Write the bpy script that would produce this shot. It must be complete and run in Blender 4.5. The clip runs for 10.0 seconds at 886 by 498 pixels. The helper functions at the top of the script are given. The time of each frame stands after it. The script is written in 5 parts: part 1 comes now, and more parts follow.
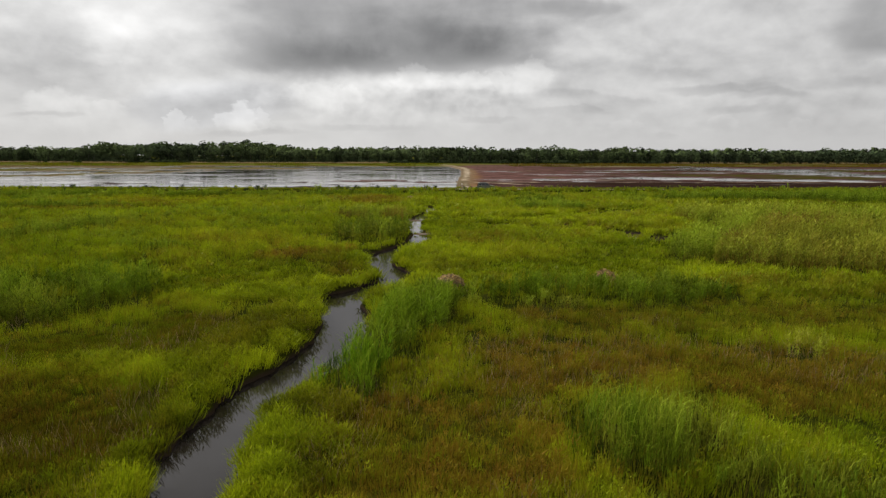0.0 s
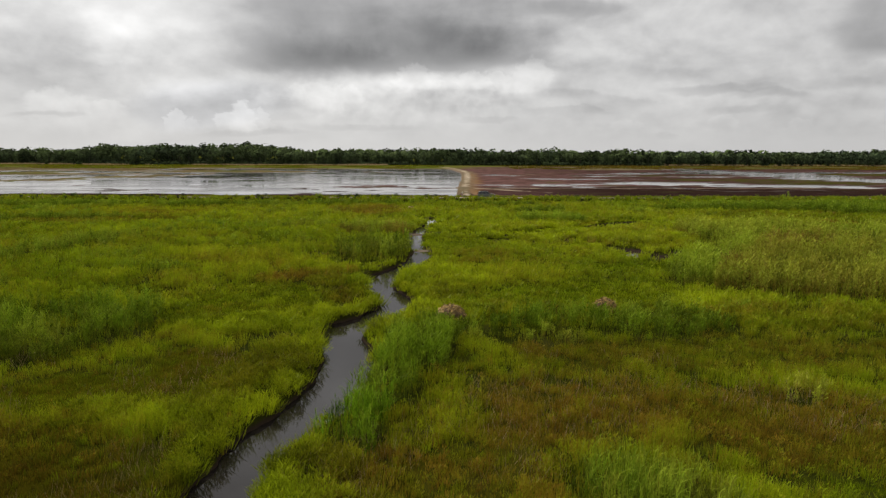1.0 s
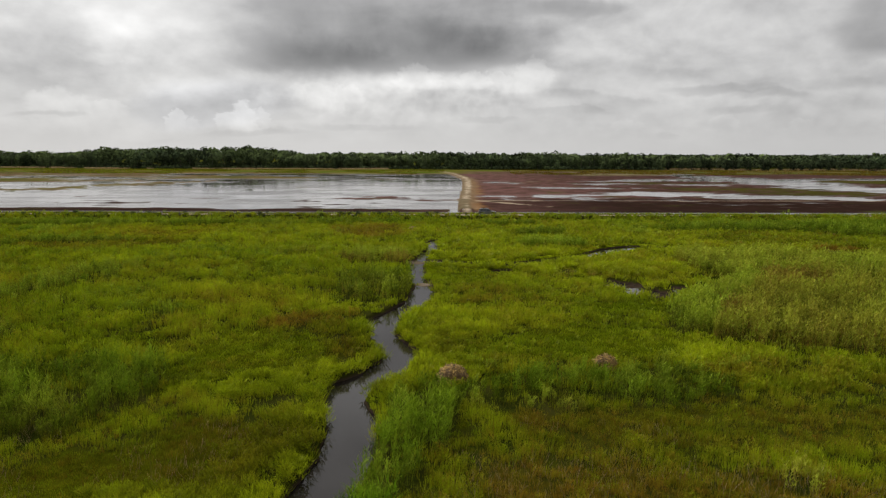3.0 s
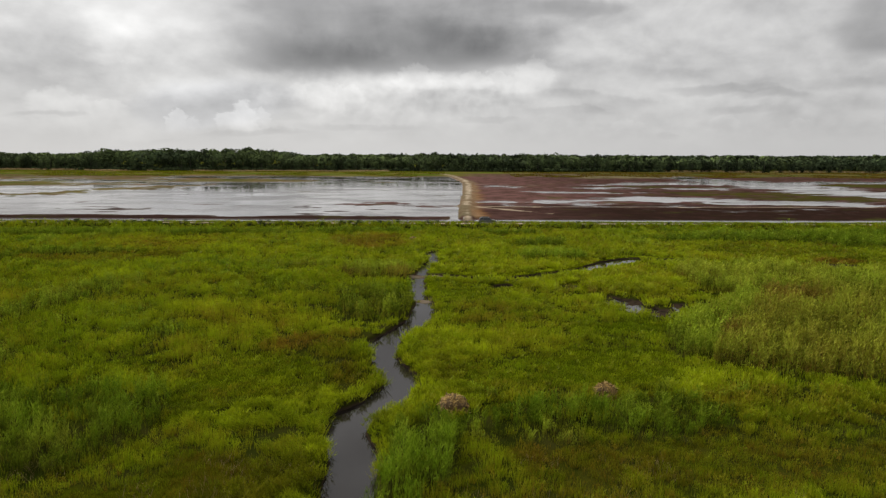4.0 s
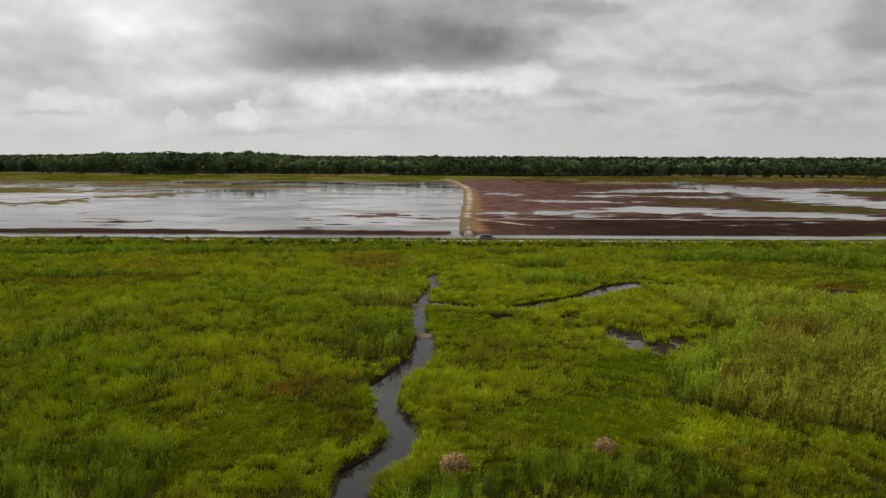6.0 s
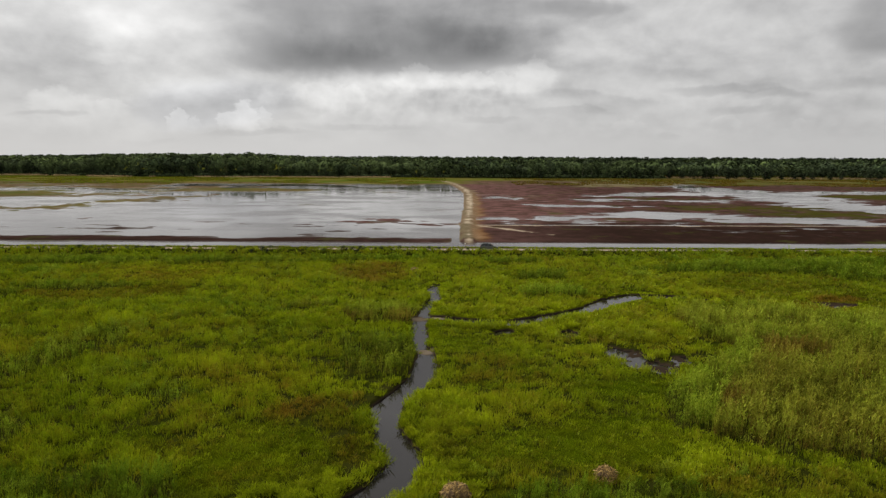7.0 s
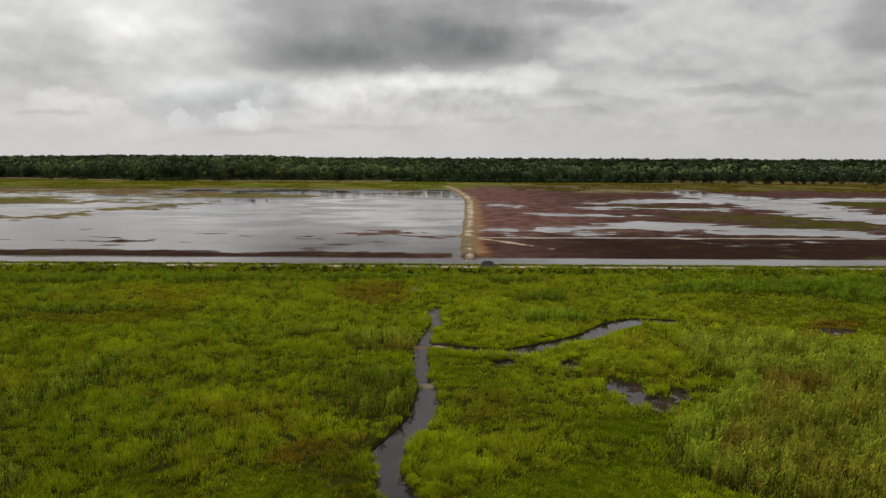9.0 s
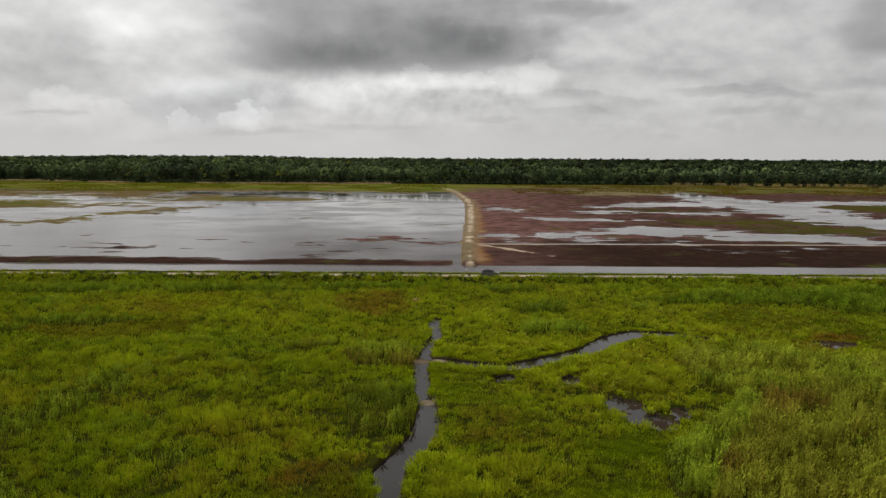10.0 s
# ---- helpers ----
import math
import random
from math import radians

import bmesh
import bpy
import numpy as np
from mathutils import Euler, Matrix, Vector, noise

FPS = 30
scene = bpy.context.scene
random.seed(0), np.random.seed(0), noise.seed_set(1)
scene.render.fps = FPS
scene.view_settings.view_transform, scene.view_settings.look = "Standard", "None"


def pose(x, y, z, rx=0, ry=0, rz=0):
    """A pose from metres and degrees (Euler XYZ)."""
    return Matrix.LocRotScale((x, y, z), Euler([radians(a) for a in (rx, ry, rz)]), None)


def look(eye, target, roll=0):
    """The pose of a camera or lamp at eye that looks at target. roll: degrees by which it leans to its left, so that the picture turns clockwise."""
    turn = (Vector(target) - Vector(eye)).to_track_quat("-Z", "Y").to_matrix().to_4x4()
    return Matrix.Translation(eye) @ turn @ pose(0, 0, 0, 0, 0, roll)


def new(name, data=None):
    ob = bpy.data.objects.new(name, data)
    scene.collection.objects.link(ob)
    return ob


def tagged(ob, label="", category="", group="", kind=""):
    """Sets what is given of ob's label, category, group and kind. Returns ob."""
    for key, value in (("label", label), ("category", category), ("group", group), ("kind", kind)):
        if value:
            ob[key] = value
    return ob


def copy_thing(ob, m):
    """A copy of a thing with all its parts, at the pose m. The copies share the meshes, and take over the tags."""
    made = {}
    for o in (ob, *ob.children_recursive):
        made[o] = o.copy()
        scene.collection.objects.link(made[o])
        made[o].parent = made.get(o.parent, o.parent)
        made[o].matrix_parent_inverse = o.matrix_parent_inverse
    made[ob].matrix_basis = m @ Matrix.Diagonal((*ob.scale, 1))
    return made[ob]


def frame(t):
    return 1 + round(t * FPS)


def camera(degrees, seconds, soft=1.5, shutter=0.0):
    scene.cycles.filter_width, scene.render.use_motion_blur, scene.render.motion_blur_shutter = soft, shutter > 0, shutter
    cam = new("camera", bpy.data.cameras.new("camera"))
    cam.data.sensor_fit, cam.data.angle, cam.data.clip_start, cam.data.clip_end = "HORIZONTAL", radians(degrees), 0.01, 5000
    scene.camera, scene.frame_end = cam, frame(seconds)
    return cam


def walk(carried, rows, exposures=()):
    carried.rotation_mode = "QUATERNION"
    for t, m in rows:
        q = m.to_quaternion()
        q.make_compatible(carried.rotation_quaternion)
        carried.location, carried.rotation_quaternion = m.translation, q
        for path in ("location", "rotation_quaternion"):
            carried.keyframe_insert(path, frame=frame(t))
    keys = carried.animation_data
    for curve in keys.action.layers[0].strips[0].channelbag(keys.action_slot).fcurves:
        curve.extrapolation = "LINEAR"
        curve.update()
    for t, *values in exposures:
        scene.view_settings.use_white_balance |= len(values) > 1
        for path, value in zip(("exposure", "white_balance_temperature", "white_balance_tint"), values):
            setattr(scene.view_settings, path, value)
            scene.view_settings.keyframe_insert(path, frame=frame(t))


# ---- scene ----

# ================= camera: a drone that rises almost straight up =================
cam = camera(68.8, 10.0, soft=1.35)


def drone(t):
    eye = (-0.0518 * t, 0.1183 * t, 9.776 + 2.1888 * t + 0.0052 * t * t)
    return pose(*eye, 90 - 8.297 - 0.0014 * t, 0, 0.0276 * t) @ pose(0, 0, 0, 0, 0, 0.09 + 0.0226 * t)


walk(cam, [(t / 2, drone(t / 2)) for t in range(21)], [(0.0, 0.04), (10.0, -0.06)])

# ================= world: overcast, with one heavy grey cloud ahead =================
world = bpy.data.worlds.new("overcast_sky")
scene.world = world
world.use_nodes = True


class Net:
    """Short hands for building node trees."""

    def __init__(self, tree):
        self.tree = tree
        tree.nodes.clear()

    def node(self, kind, **values):
        n = self.tree.nodes.new(kind)
        for key, value in values.items():
            setattr(n, key, value)
        return n

    def put(self, socket, value):
        if hasattr(value, "is_output"):
            self.tree.links.new(value, socket)
        else:
            socket.default_value = value

    def math(self, op, a, b=0.0, c=0.0):
        n = self.node("ShaderNodeMath", operation=op)
        for s, v in zip(n.inputs, (a, b, c)):
            self.put(s, v)
        return n.outputs[0]

    def vec(self, x, y, z):
        n = self.node("ShaderNodeCombineXYZ")
        for s, v in zip(n.inputs, (x, y, z)):
            self.put(s, v)
        return n.outputs[0]

    def noise(self, vector, scale, detail=4.0, rough=0.55, distortion=0.0):
        n = self.node("ShaderNodeTexNoise")
        self.put(n.inputs["Vector"], vector)
        for key, v in (("Scale", scale), ("Detail", detail), ("Roughness", rough), ("Distortion", distortion)):
            self.put(n.inputs[key], v)
        return n.outputs["Fac"]

    def span(self, value, a, b, c=0.0, d=1.0, smooth=True):
        n = self.node("ShaderNodeMapRange", interpolation_type="SMOOTHSTEP" if smooth else "LINEAR")
        for s, v in zip(n.inputs, (value, a, b, c, d)):
            self.put(s, v)
        return n.outputs[0]

    def mix(self, fac, a, b, blend="MIX"):
        n = self.node("ShaderNodeMix", data_type="RGBA", blend_type=blend)
        self.put(n.inputs["Factor"], fac)
        self.put(n.inputs["A"], (*a, 1.0) if isinstance(a, tuple) else a)
        self.put(n.inputs["B"], (*b, 1.0) if isinstance(b, tuple) else b)
        return n.outputs["Result"]

    def bump(self, height, strength, distance):
        n = self.node("ShaderNodeBump")
        self.put(n.inputs["Height"], height)
        n.inputs["Strength"].default_value = strength
        n.inputs["Distance"].default_value = distance
        return n.outputs["Normal"]


def build_sky(net):
    coord = net.node("ShaderNodeTexCoord").outputs["Generated"]
    sep = net.node("ShaderNodeSeparateXYZ")
    net.put(sep.inputs[0], coord)
    x, y, z = sep.outputs
    up = net.math("MAXIMUM", z, 0.0)
    level = net.math("MAXIMUM", net.math("SQRT", net.math("ADD", net.math("MULTIPLY", x, x), net.math("MULTIPLY", y, y))), 0.05)
    tall = net.math("DIVIDE", z, level)
    bx, by = net.math("DIVIDE", x, level), net.math("DIVIDE", y, level)
    ring = net.vec(bx, by, tall)
    flat = net.vec(bx, by, net.math("MULTIPLY", tall, 2.6))
    wisp = net.math("SUBTRACT", net.noise(flat, 4.2, 8.0, 0.55, 0.4), 0.5)
    curl = net.math("SUBTRACT", net.noise(ring, 16.0, 6.0, 0.55, 0.2), 0.5)
    lobe = 0.0  # rounded lobes of heaped cloud, from folded noise
    for scale, share in ((20.0, 0.55), (43.0, 0.30), (90.0, 0.15)):
        n = net.noise(ring, scale, 1.0, 0.4, 0.0)
        lobe = net.math("ADD", lobe, net.math("MULTIPLY", net.math("ABSOLUTE", net.math("SUBTRACT", n, 0.5)), share * 4.0))
    lobe = net.math("SUBTRACT", lobe, 0.36)
    # relief of the cloud deck: lit tops and grey bases
    ruffled = net.vec(bx, by, net.math("MULTIPLY", tall, 1.7))
    shifted = net.node("ShaderNodeVectorMath", operation="ADD")
    net.put(shifted.inputs[0], ruffled)
    shifted.inputs[1].default_value = (0.0, 0.0, 0.024)
    relief = net.math("SUBTRACT", net.noise(ruffled, 10.0, 6.0, 0.5, 0.15), net.noise(shifted.outputs[0], 10.0, 6.0, 0.5, 0.15))
    # bearing and height over the horizon, as tangents, in a smooth and in a lobed version
    ahead = net.math("MAXIMUM", y, 0.15)
    east, rise = net.math("DIVIDE", x, ahead), net.math("DIVIDE", z, ahead)
    soft_e = net.math("ADD", east, net.math("ADD", net.math("MULTIPLY", wisp, 0.15), net.math("MULTIPLY", curl, 0.05)))
    soft_r = net.math("ADD", rise, net.math("ADD", net.math("MULTIPLY", wisp, 0.050), net.math("MULTIPLY", curl, 0.022)))
    frill = net.math("SUBTRACT", net.noise(ring, 62.0, 4.0, 0.6, 0.0), 0.5)
    frill_e = net.math("SUBTRACT", net.noise(flat, 55.0, 4.0, 0.6, 0.0), 0.5)
    heap_e = net.math("ADD", net.math("ADD", east, net.math("MULTIPLY", frill_e, 0.030)), net.math("ADD", net.math("MULTIPLY", curl, 0.035), net.math("MULTIPLY", lobe, 0.008)))
    heap_r = net.math("ADD", net.math("ADD", rise, net.math("MULTIPLY", frill, 0.026)), net.math("ADD", net.math("MULTIPLY", lobe, -0.015), net.math("MULTIPLY", curl, 0.022)))

    def oval_gap(e, r, e0, r0, we, wr):
        de = net.math("DIVIDE", net.math("SUBTRACT", e, e0), we)
        dr = net.math("DIVIDE", net.math("SUBTRACT", r, r0), wr)
        return net.math("ADD", net.math("MULTIPLY", de, de), net.math("MULTIPLY", dr, dr))

    def veil(e, r, we, wr, amount, base):
        """A soft mass; with a base its underside is cut off flat."""
        mass = net.math("MULTIPLY", net.span(oval_gap(soft_e, soft_r, e, r, we, wr), 1.3, 0.0), amount)
        if base:
            mass = net.math("MULTIPLY", mass, net.span(soft_r, base - 0.009, base + 0.015))
        return mass

    def tower(e, r, we, wr, amount, drop):
        """A heaped cloud: a crisp rounded top that fades downwards."""
        de = net.math("DIVIDE", net.math("SUBTRACT", heap_e, e), we)
        dr = net.math("DIVIDE", net.math("SUBTRACT", heap_r, r), wr)
        dr = net.math("MAXIMUM", dr, net.math("MULTIPLY", dr, 0.3))
        mass = net.math("MULTIPLY", net.span(net.math("ADD", net.math("MULTIPLY", de, de), net.math("MULTIPLY", dr, dr)), 1.3, 0.6), amount)
        return net.math("MULTIPLY", mass, net.span(heap_r, r - drop * wr, r + 0.9 * wr))

    value = net.math("ADD", net.span(east, -0.25, 0.35, 0.615, 0.555), net.math("MULTIPLY", wisp, 0.22))
    value = net.math("ADD", value, net.math("MULTIPLY", curl, net.span(rise, 0.02, 0.10, 0.12, 0.20)))
    for one in VEILS:
        value = net.math("ADD", value, veil(*one))
    value = net.math("ADD", value, net.math("MULTIPLY", net.math("MULTIPLY", relief, net.span(value, 0.34, 0.52, 0.2, 1.0)), net.span(rise, 0.03, 0.09, 0.24, 0.50)))
    heaps = 0.0
    for one in TOWERS:
        heaps = net.math("MAXIMUM", heaps, tower(*one))
    value = net.math("ADD", value, heaps)
    # lit lobes of the heaped band under the dark cloud
    band = net.math("MULTIPLY", net.span(oval_gap(soft_e, soft_r, -0.08, 0.085, 0.26, 0.042), 1.2, 0.2), 1.0)
    value = net.math("ADD", value, net.math("MULTIPLY", band, net.math("MULTIPLY", lobe, -0.14)))
    # an even deck close to the horizon
    value = net.math("ADD", value, net.math("MULTIPLY", net.math("SUBTRACT", net.span(east, -0.1, 0.5, 0.640, 0.555), value), net.span(rise, 0.045, 0.005, 0.0, 0.8)))
    value = net.math("MAXIMUM", value, 0.12)
    value = net.math("MULTIPLY", value, net.math("ADD", 1.0, net.math("MULTIPLY", up, ZENITH)))
    grey = net.mix(net.span(value, 0.3, 0.8), (0.995, 0.985, 0.985), (1.0, 0.992, 0.980))
    grey = net.mix(net.math("MULTIPLY", net.span(oval_gap(soft_e, soft_r, -0.355, 0.075, 0.12, 0.040), 1.3, 0.2), 0.3), grey, (0.95, 0.97, 1.03))
    deck_light = net.node("ShaderNodeVectorMath", operation="SCALE")
    net.put(deck_light.inputs[0], grey)
    net.put(deck_light.inputs["Scale"], value)
    blue = net.node("ShaderNodeTexSky", sky_type="NISHITA", sun_disc=False, sun_elevation=radians(44), sun_rotation=radians(-41))
    thin = net.node("ShaderNodeVectorMath", operation="SCALE")
    net.put(thin.inputs[0], blue.outputs[0])
    thin.inputs["Scale"].default_value = 0.08
    total = net.mix(0.03, deck_light.outputs[0], thin.outputs[0])
    back = net.node("ShaderNodeBackground")
    net.put(back.inputs["Color"], total)
    back.inputs["Strength"].default_value = SKY
    net.put(net.node("ShaderNodeOutputWorld").inputs["Surface"], back.outputs[0])


SKY, ZENITH = 1.0, 0.5
VEILS, TOWERS = [], []


def veils(*rows):
    """Soft clouds: bearing, height, half width, half height (tangents), lighter or darker, base."""
    VEILS.extend(rows)


def towers(*rows):
    """Heaped clouds: bearing, height, half width, half height, lighter, fade below."""
    TOWERS.extend(rows)


veils(  # the heavy dark cloud and its wing
    (-0.079, 0.227, 0.367, 0.166, -0.23, 0.116), (-0.012, 0.164, 0.183, 0.061, -0.11, 0.129), (-0.325, 0.137, 0.262, 0.052, -0.13, 0.110),
    (-0.207, 0.131, 0.148, 0.030, -0.05, 0.114), (0.072, 0.178, 0.114, 0.079, -0.08, 0.139), (-0.238, 0.211, 0.148, 0.087, -0.03, 0.113),
)
veils(  # bright gap beside it and lit cloud below
    (-0.415, 0.190, 0.166, 0.114, 0.17, 0.000), (-0.399, 0.178, 0.079, 0.052, 0.05, 0.000), (-0.501, 0.170, 0.061, 0.035, 0.06, 0.000),
    (-0.191, 0.089, 0.096, 0.023, 0.09, 0.000), (-0.003, 0.113, 0.096, 0.017, 0.13, 0.000), (0.124, 0.117, 0.052, 0.026, 0.1, 0.000),
    (-0.097, 0.104, 0.061, 0.014, 0.07, 0.000), (-0.512, 0.136, 0.052, 0.010, 0.05, 0.000), (-0.590, 0.206, 0.148, 0.070, 0.08, 0.000),
    (-0.261, 0.049, 0.114, 0.019, 0.05, 0.000), (0.183, 0.150, 0.052, 0.017, 0.06, 0.000),
)
veils(  # grey hollows on the brighter side
    (-0.632, 0.121, 0.105, 0.044, -0.07, 0.000), (-0.599, 0.060, 0.066, 0.005, -0.08, 0.000), (-0.371, 0.071, 0.114, 0.028, -0.1, 0.000),
    (-0.296, 0.029, 0.079, 0.006, -0.07, 0.000), (-0.434, 0.024, 0.052, 0.005, -0.05, 0.000), (-0.141, 0.039, 0.105, 0.007, -0.05, 0.000),
    (-0.531, 0.104, 0.105, 0.012, -0.04, 0.000), (-0.261, 0.053, 0.052, 0.007, -0.04, 0.000),
)
veils(  # grey rags on the duller side
    (0.201, 0.089, 0.066, 0.012, -0.1, 0.084), (0.287, 0.079, 0.052, 0.015, -0.09, 0.073), (0.185, 0.064, 0.079, 0.007, -0.08, 0.059),
    (0.066, 0.094, 0.026, 0.011, -0.08, 0.000), (0.422, 0.103, 0.087, 0.008, -0.1, 0.000), (0.500, 0.094, 0.066, 0.009, -0.08, 0.000),
    (0.353, 0.128, 0.066, 0.010, -0.04, 0.000), (0.450, 0.069, 0.052, 0.008, -0.06, 0.000), (0.358, 0.035, 0.030, 0.006, -0.05, 0.000),
    (0.566, 0.111, 0.114, 0.010, -0.05, 0.000), (0.065, 0.053, 0.052, 0.005, -0.05, 0.000),
)
veils(  # dull deck to the side and over it
    (0.652, 0.186, 0.079, 0.096, -0.17, 0.148), (0.222, 0.225, 0.079, 0.016, -0.12, 0.000), (0.392, 0.178, 0.201, 0.044, 0.04, 0.000),
    (0.522, 0.137, 0.227, 0.061, -0.05, 0.000), (0.614, 0.050, 0.140, 0.035, -0.03, 0.000), (0.642, 0.121, 0.079, 0.021, -0.05, 0.000),
)
towers(  # heaped tops
    (-0.303, 0.059, 0.023, 0.019, 0.163, 2.42), (-0.329, 0.053, 0.019, 0.012, 0.125, 2.64), (-0.282, 0.058, 0.016, 0.012, 0.100, 2.20),
    (-0.411, 0.053, 0.017, 0.011, 0.125, 2.64), (-0.390, 0.046, 0.021, 0.009, 0.075, 2.20), (-0.585, 0.075, 0.052, 0.023, 0.088, 2.20),
    (-0.508, 0.071, 0.030, 0.012, 0.062, 1.98), (-0.191, 0.084, 0.045, 0.023, 0.075, 2.20), (-0.148, 0.086, 0.031, 0.019, 0.088, 2.20),
)
towers(  # small heaps
    (-0.042, 0.114, 0.035, 0.019, 0.088, 2.20), (0.046, 0.103, 0.031, 0.021, 0.100, 2.20), (0.133, 0.113, 0.030, 0.030, 0.088, 1.76),
    (0.280, 0.048, 0.026, 0.009, 0.031, 2.20), (0.425, 0.051, 0.023, 0.008, 0.031, 2.20), (0.539, 0.051, 0.019, 0.009, 0.031, 2.20),
    (0.090, 0.113, 0.023, 0.012, 0.062, 2.20),
)
build_sky(Net(world.node_tree))

sun = new("sun", bpy.data.lights.new("sun", "SUN"))
sun.data.energy, sun.data.angle, sun.data.color = 3.5, radians(8), (1.0, 0.96, 0.90)
sun.matrix_world = look((-60, 160, 88), (0, 90, 0))


# ================= plan: fields that shape ground and vegetation =================
def lattice(ix, iy, seed):
    h = (ix.astype(np.int64) * 374761393 + iy.astype(np.int64) * 668265263 + seed * 974634777) & 0x7FFFFFFF
    h = ((h ^ (h >> 13)) * 1274126177) & 0x7FFFFFFF
    return ((h ^ (h >> 16)) & 0xFFFF) / 65535.0


def value_noise(x, y, seed):
    ix, iy = np.floor(x), np.floor(y)
    fx, fy = x - ix, y - iy
    fx, fy = fx * fx * (3 - 2 * fx), fy * fy * (3 - 2 * fy)
    a, b = lattice(ix, iy, seed), lattice(ix + 1, iy, seed)
    c, d = lattice(ix, iy + 1, seed), lattice(ix + 1, iy + 1, seed)
    return (a + (b - a) * fx) * (1 - fy) + (c + (d - c) * fx) * fy


def fbm(x, y, size, seed, octaves=4):
    """Fractal noise, about -1 to 1, with its largest lumps about size metres across."""
    total, amp, norm = 0.0, 1.0, 0.0
    for k in range(octaves):
        total = total + amp * value_noise(x / size + 17.3 * k, y / size - 9.1 * k, seed + k)
        norm += amp
        amp, size = amp * 0.55, size * 0.47
    return (total / norm - 0.5) * 2.6


def smooth(v, a, b):
    t = np.clip((v - a) / (b - a), 0, 1)
    return t * t * (3 - 2 * t)


def along(x, y, line):
    """Signed distance to a band along a line of (x, y, half width): below 0 inside."""
    best = np.full(np.shape(x), 1e9)
    for (x0, y0, r0), (x1, y1, r1) in zip(line, line[1:]):
        dx, dy = x1 - x0, y1 - y0
        t = np.clip(((x - x0) * dx + (y - y0) * dy) / (dx * dx + dy * dy + 1e-9), 0, 1)
        best = np.minimum(best, np.hypot(x - x0 - t * dx, y - y0 - t * dy) - (r0 + t * (r1 - r0)))
    return best


def oval(x, y, cx, cy, rx, ry):
    """Signed distance, roughly, to an oval."""
    return (np.hypot((x - cx) / rx, (y - cy) / ry) - 1) * min(rx, ry)


CREEK = [(-8, -40, 1.0), (-6, 4, 1.0), (-7.4, 17, 1.05), (-8.0, 20, 1.05), (-7.9, 21.2, 0.9), (-8.1, 22.8, 1.05), (-7.8, 25.6, 0.95),
         (-6.8, 28.2, 1.15), (-6.1, 31, 1.35), (-5.7, 34, 1.3), (-5.6, 38.3, 1.35), (-7.0, 42.4, 1.1), (-6.8, 44.8, 1.35), (-4.9, 47.6, 1.6),
         (-3.6, 50.7, 1.15), (-3.8, 53, 1.2), (-5.2, 56.8, 1.3), (-6.1, 60.3, 1.1), (-6.3, 64.5, 1.15), (-4.4, 68.2, 1.3), (-3.1, 72, 1.35),
         (-2.6, 76.7, 1.2), (-2.8, 81, 1.0), (-3.5, 85, 0.7), (-4.0, 91.2, 1.0), (-4.4, 98.8, 1.05), (-3.8, 102.3, 0.75), (-3.6, 108.2, 0.75),
         (-1.9, 115.2, 0.9), (-2.7, 123, 0.9), (-2.0, 127, 0.5)]
BRANCH = [(-3.6, 100.6, 1.3), (-0.9, 100.6, 1.4), (4.5, 98.4, 1.4), (9.2, 97.2, 1.5), (11.6, 98.6, 1.8), (14.5, 100.0, 2.0), (18.1, 102.8, 1.6), (23.4, 106.2, 1.9),
          (29.6, 113.4, 2.1), (34.6, 117.0, 2.1), (42.3, 116.3, 1.5), (47, 113, 0.8)]
DIKE_PATH = [(6.6, 176, 1.5), (6.7, 195, 1.5), (8.0, 242, 1.6), (11.2, 305, 1.8), (14.6, 400, 2.3), (15.1, 428, 2.3), (13.5, 480, 2.2), (9.6, 533, 2.0), (5.0, 583, 2.0), (-8, 640, 2.0)]
MUD_BARS = [(-4.4, 100.0, 1.6), (-1.6, 100.3, 1.4), (-2.9, 83.0, 1.3), (20.5, 91.0, 1.5)]  # x, y, radius
TRACK_Y = 167.0


def creek_gap(x, y):
    wob = 0.42 * fbm(x, y, 2.0, 11, 4)
    d = np.minimum(along(x, y, CREEK) - 0.28 * smooth(y, 95, 70), along(x, y, BRANCH)) + wob
    pool = np.minimum(oval(x, y, 23.0, 81.0, 2.6, 3.4), oval(x, y, 25.0, 77.0, 3.4, 2.3))
    pool = np.minimum(pool, np.minimum(oval(x, y, 29.4, 80.0, 1.2, 1.6), oval(x, y, 67.5, 110.5, 3.2, 2.4)))
    pool = np.minimum(pool, np.minimum(oval(x, y, 17.5, 91.0, 1.9, 2.2), oval(x, y, 8.5, 92.5, 1.8, 1.5)))
    pool = pool + 1.5 * fbm(x, y, 2.6, 12, 4)
    for cx, cy, rx in ((-16.7, 45, 0.9), (-13.8, 45.3, 1.3), (-12.1, 53, 0.8)):  # small wet pits in the tufty bank
        pool = np.minimum(pool, oval(x, y, cx, cy, rx, 0.55) + 0.5 * fbm(x, y, 1.1, 13, 3))
    return np.minimum(d, pool)


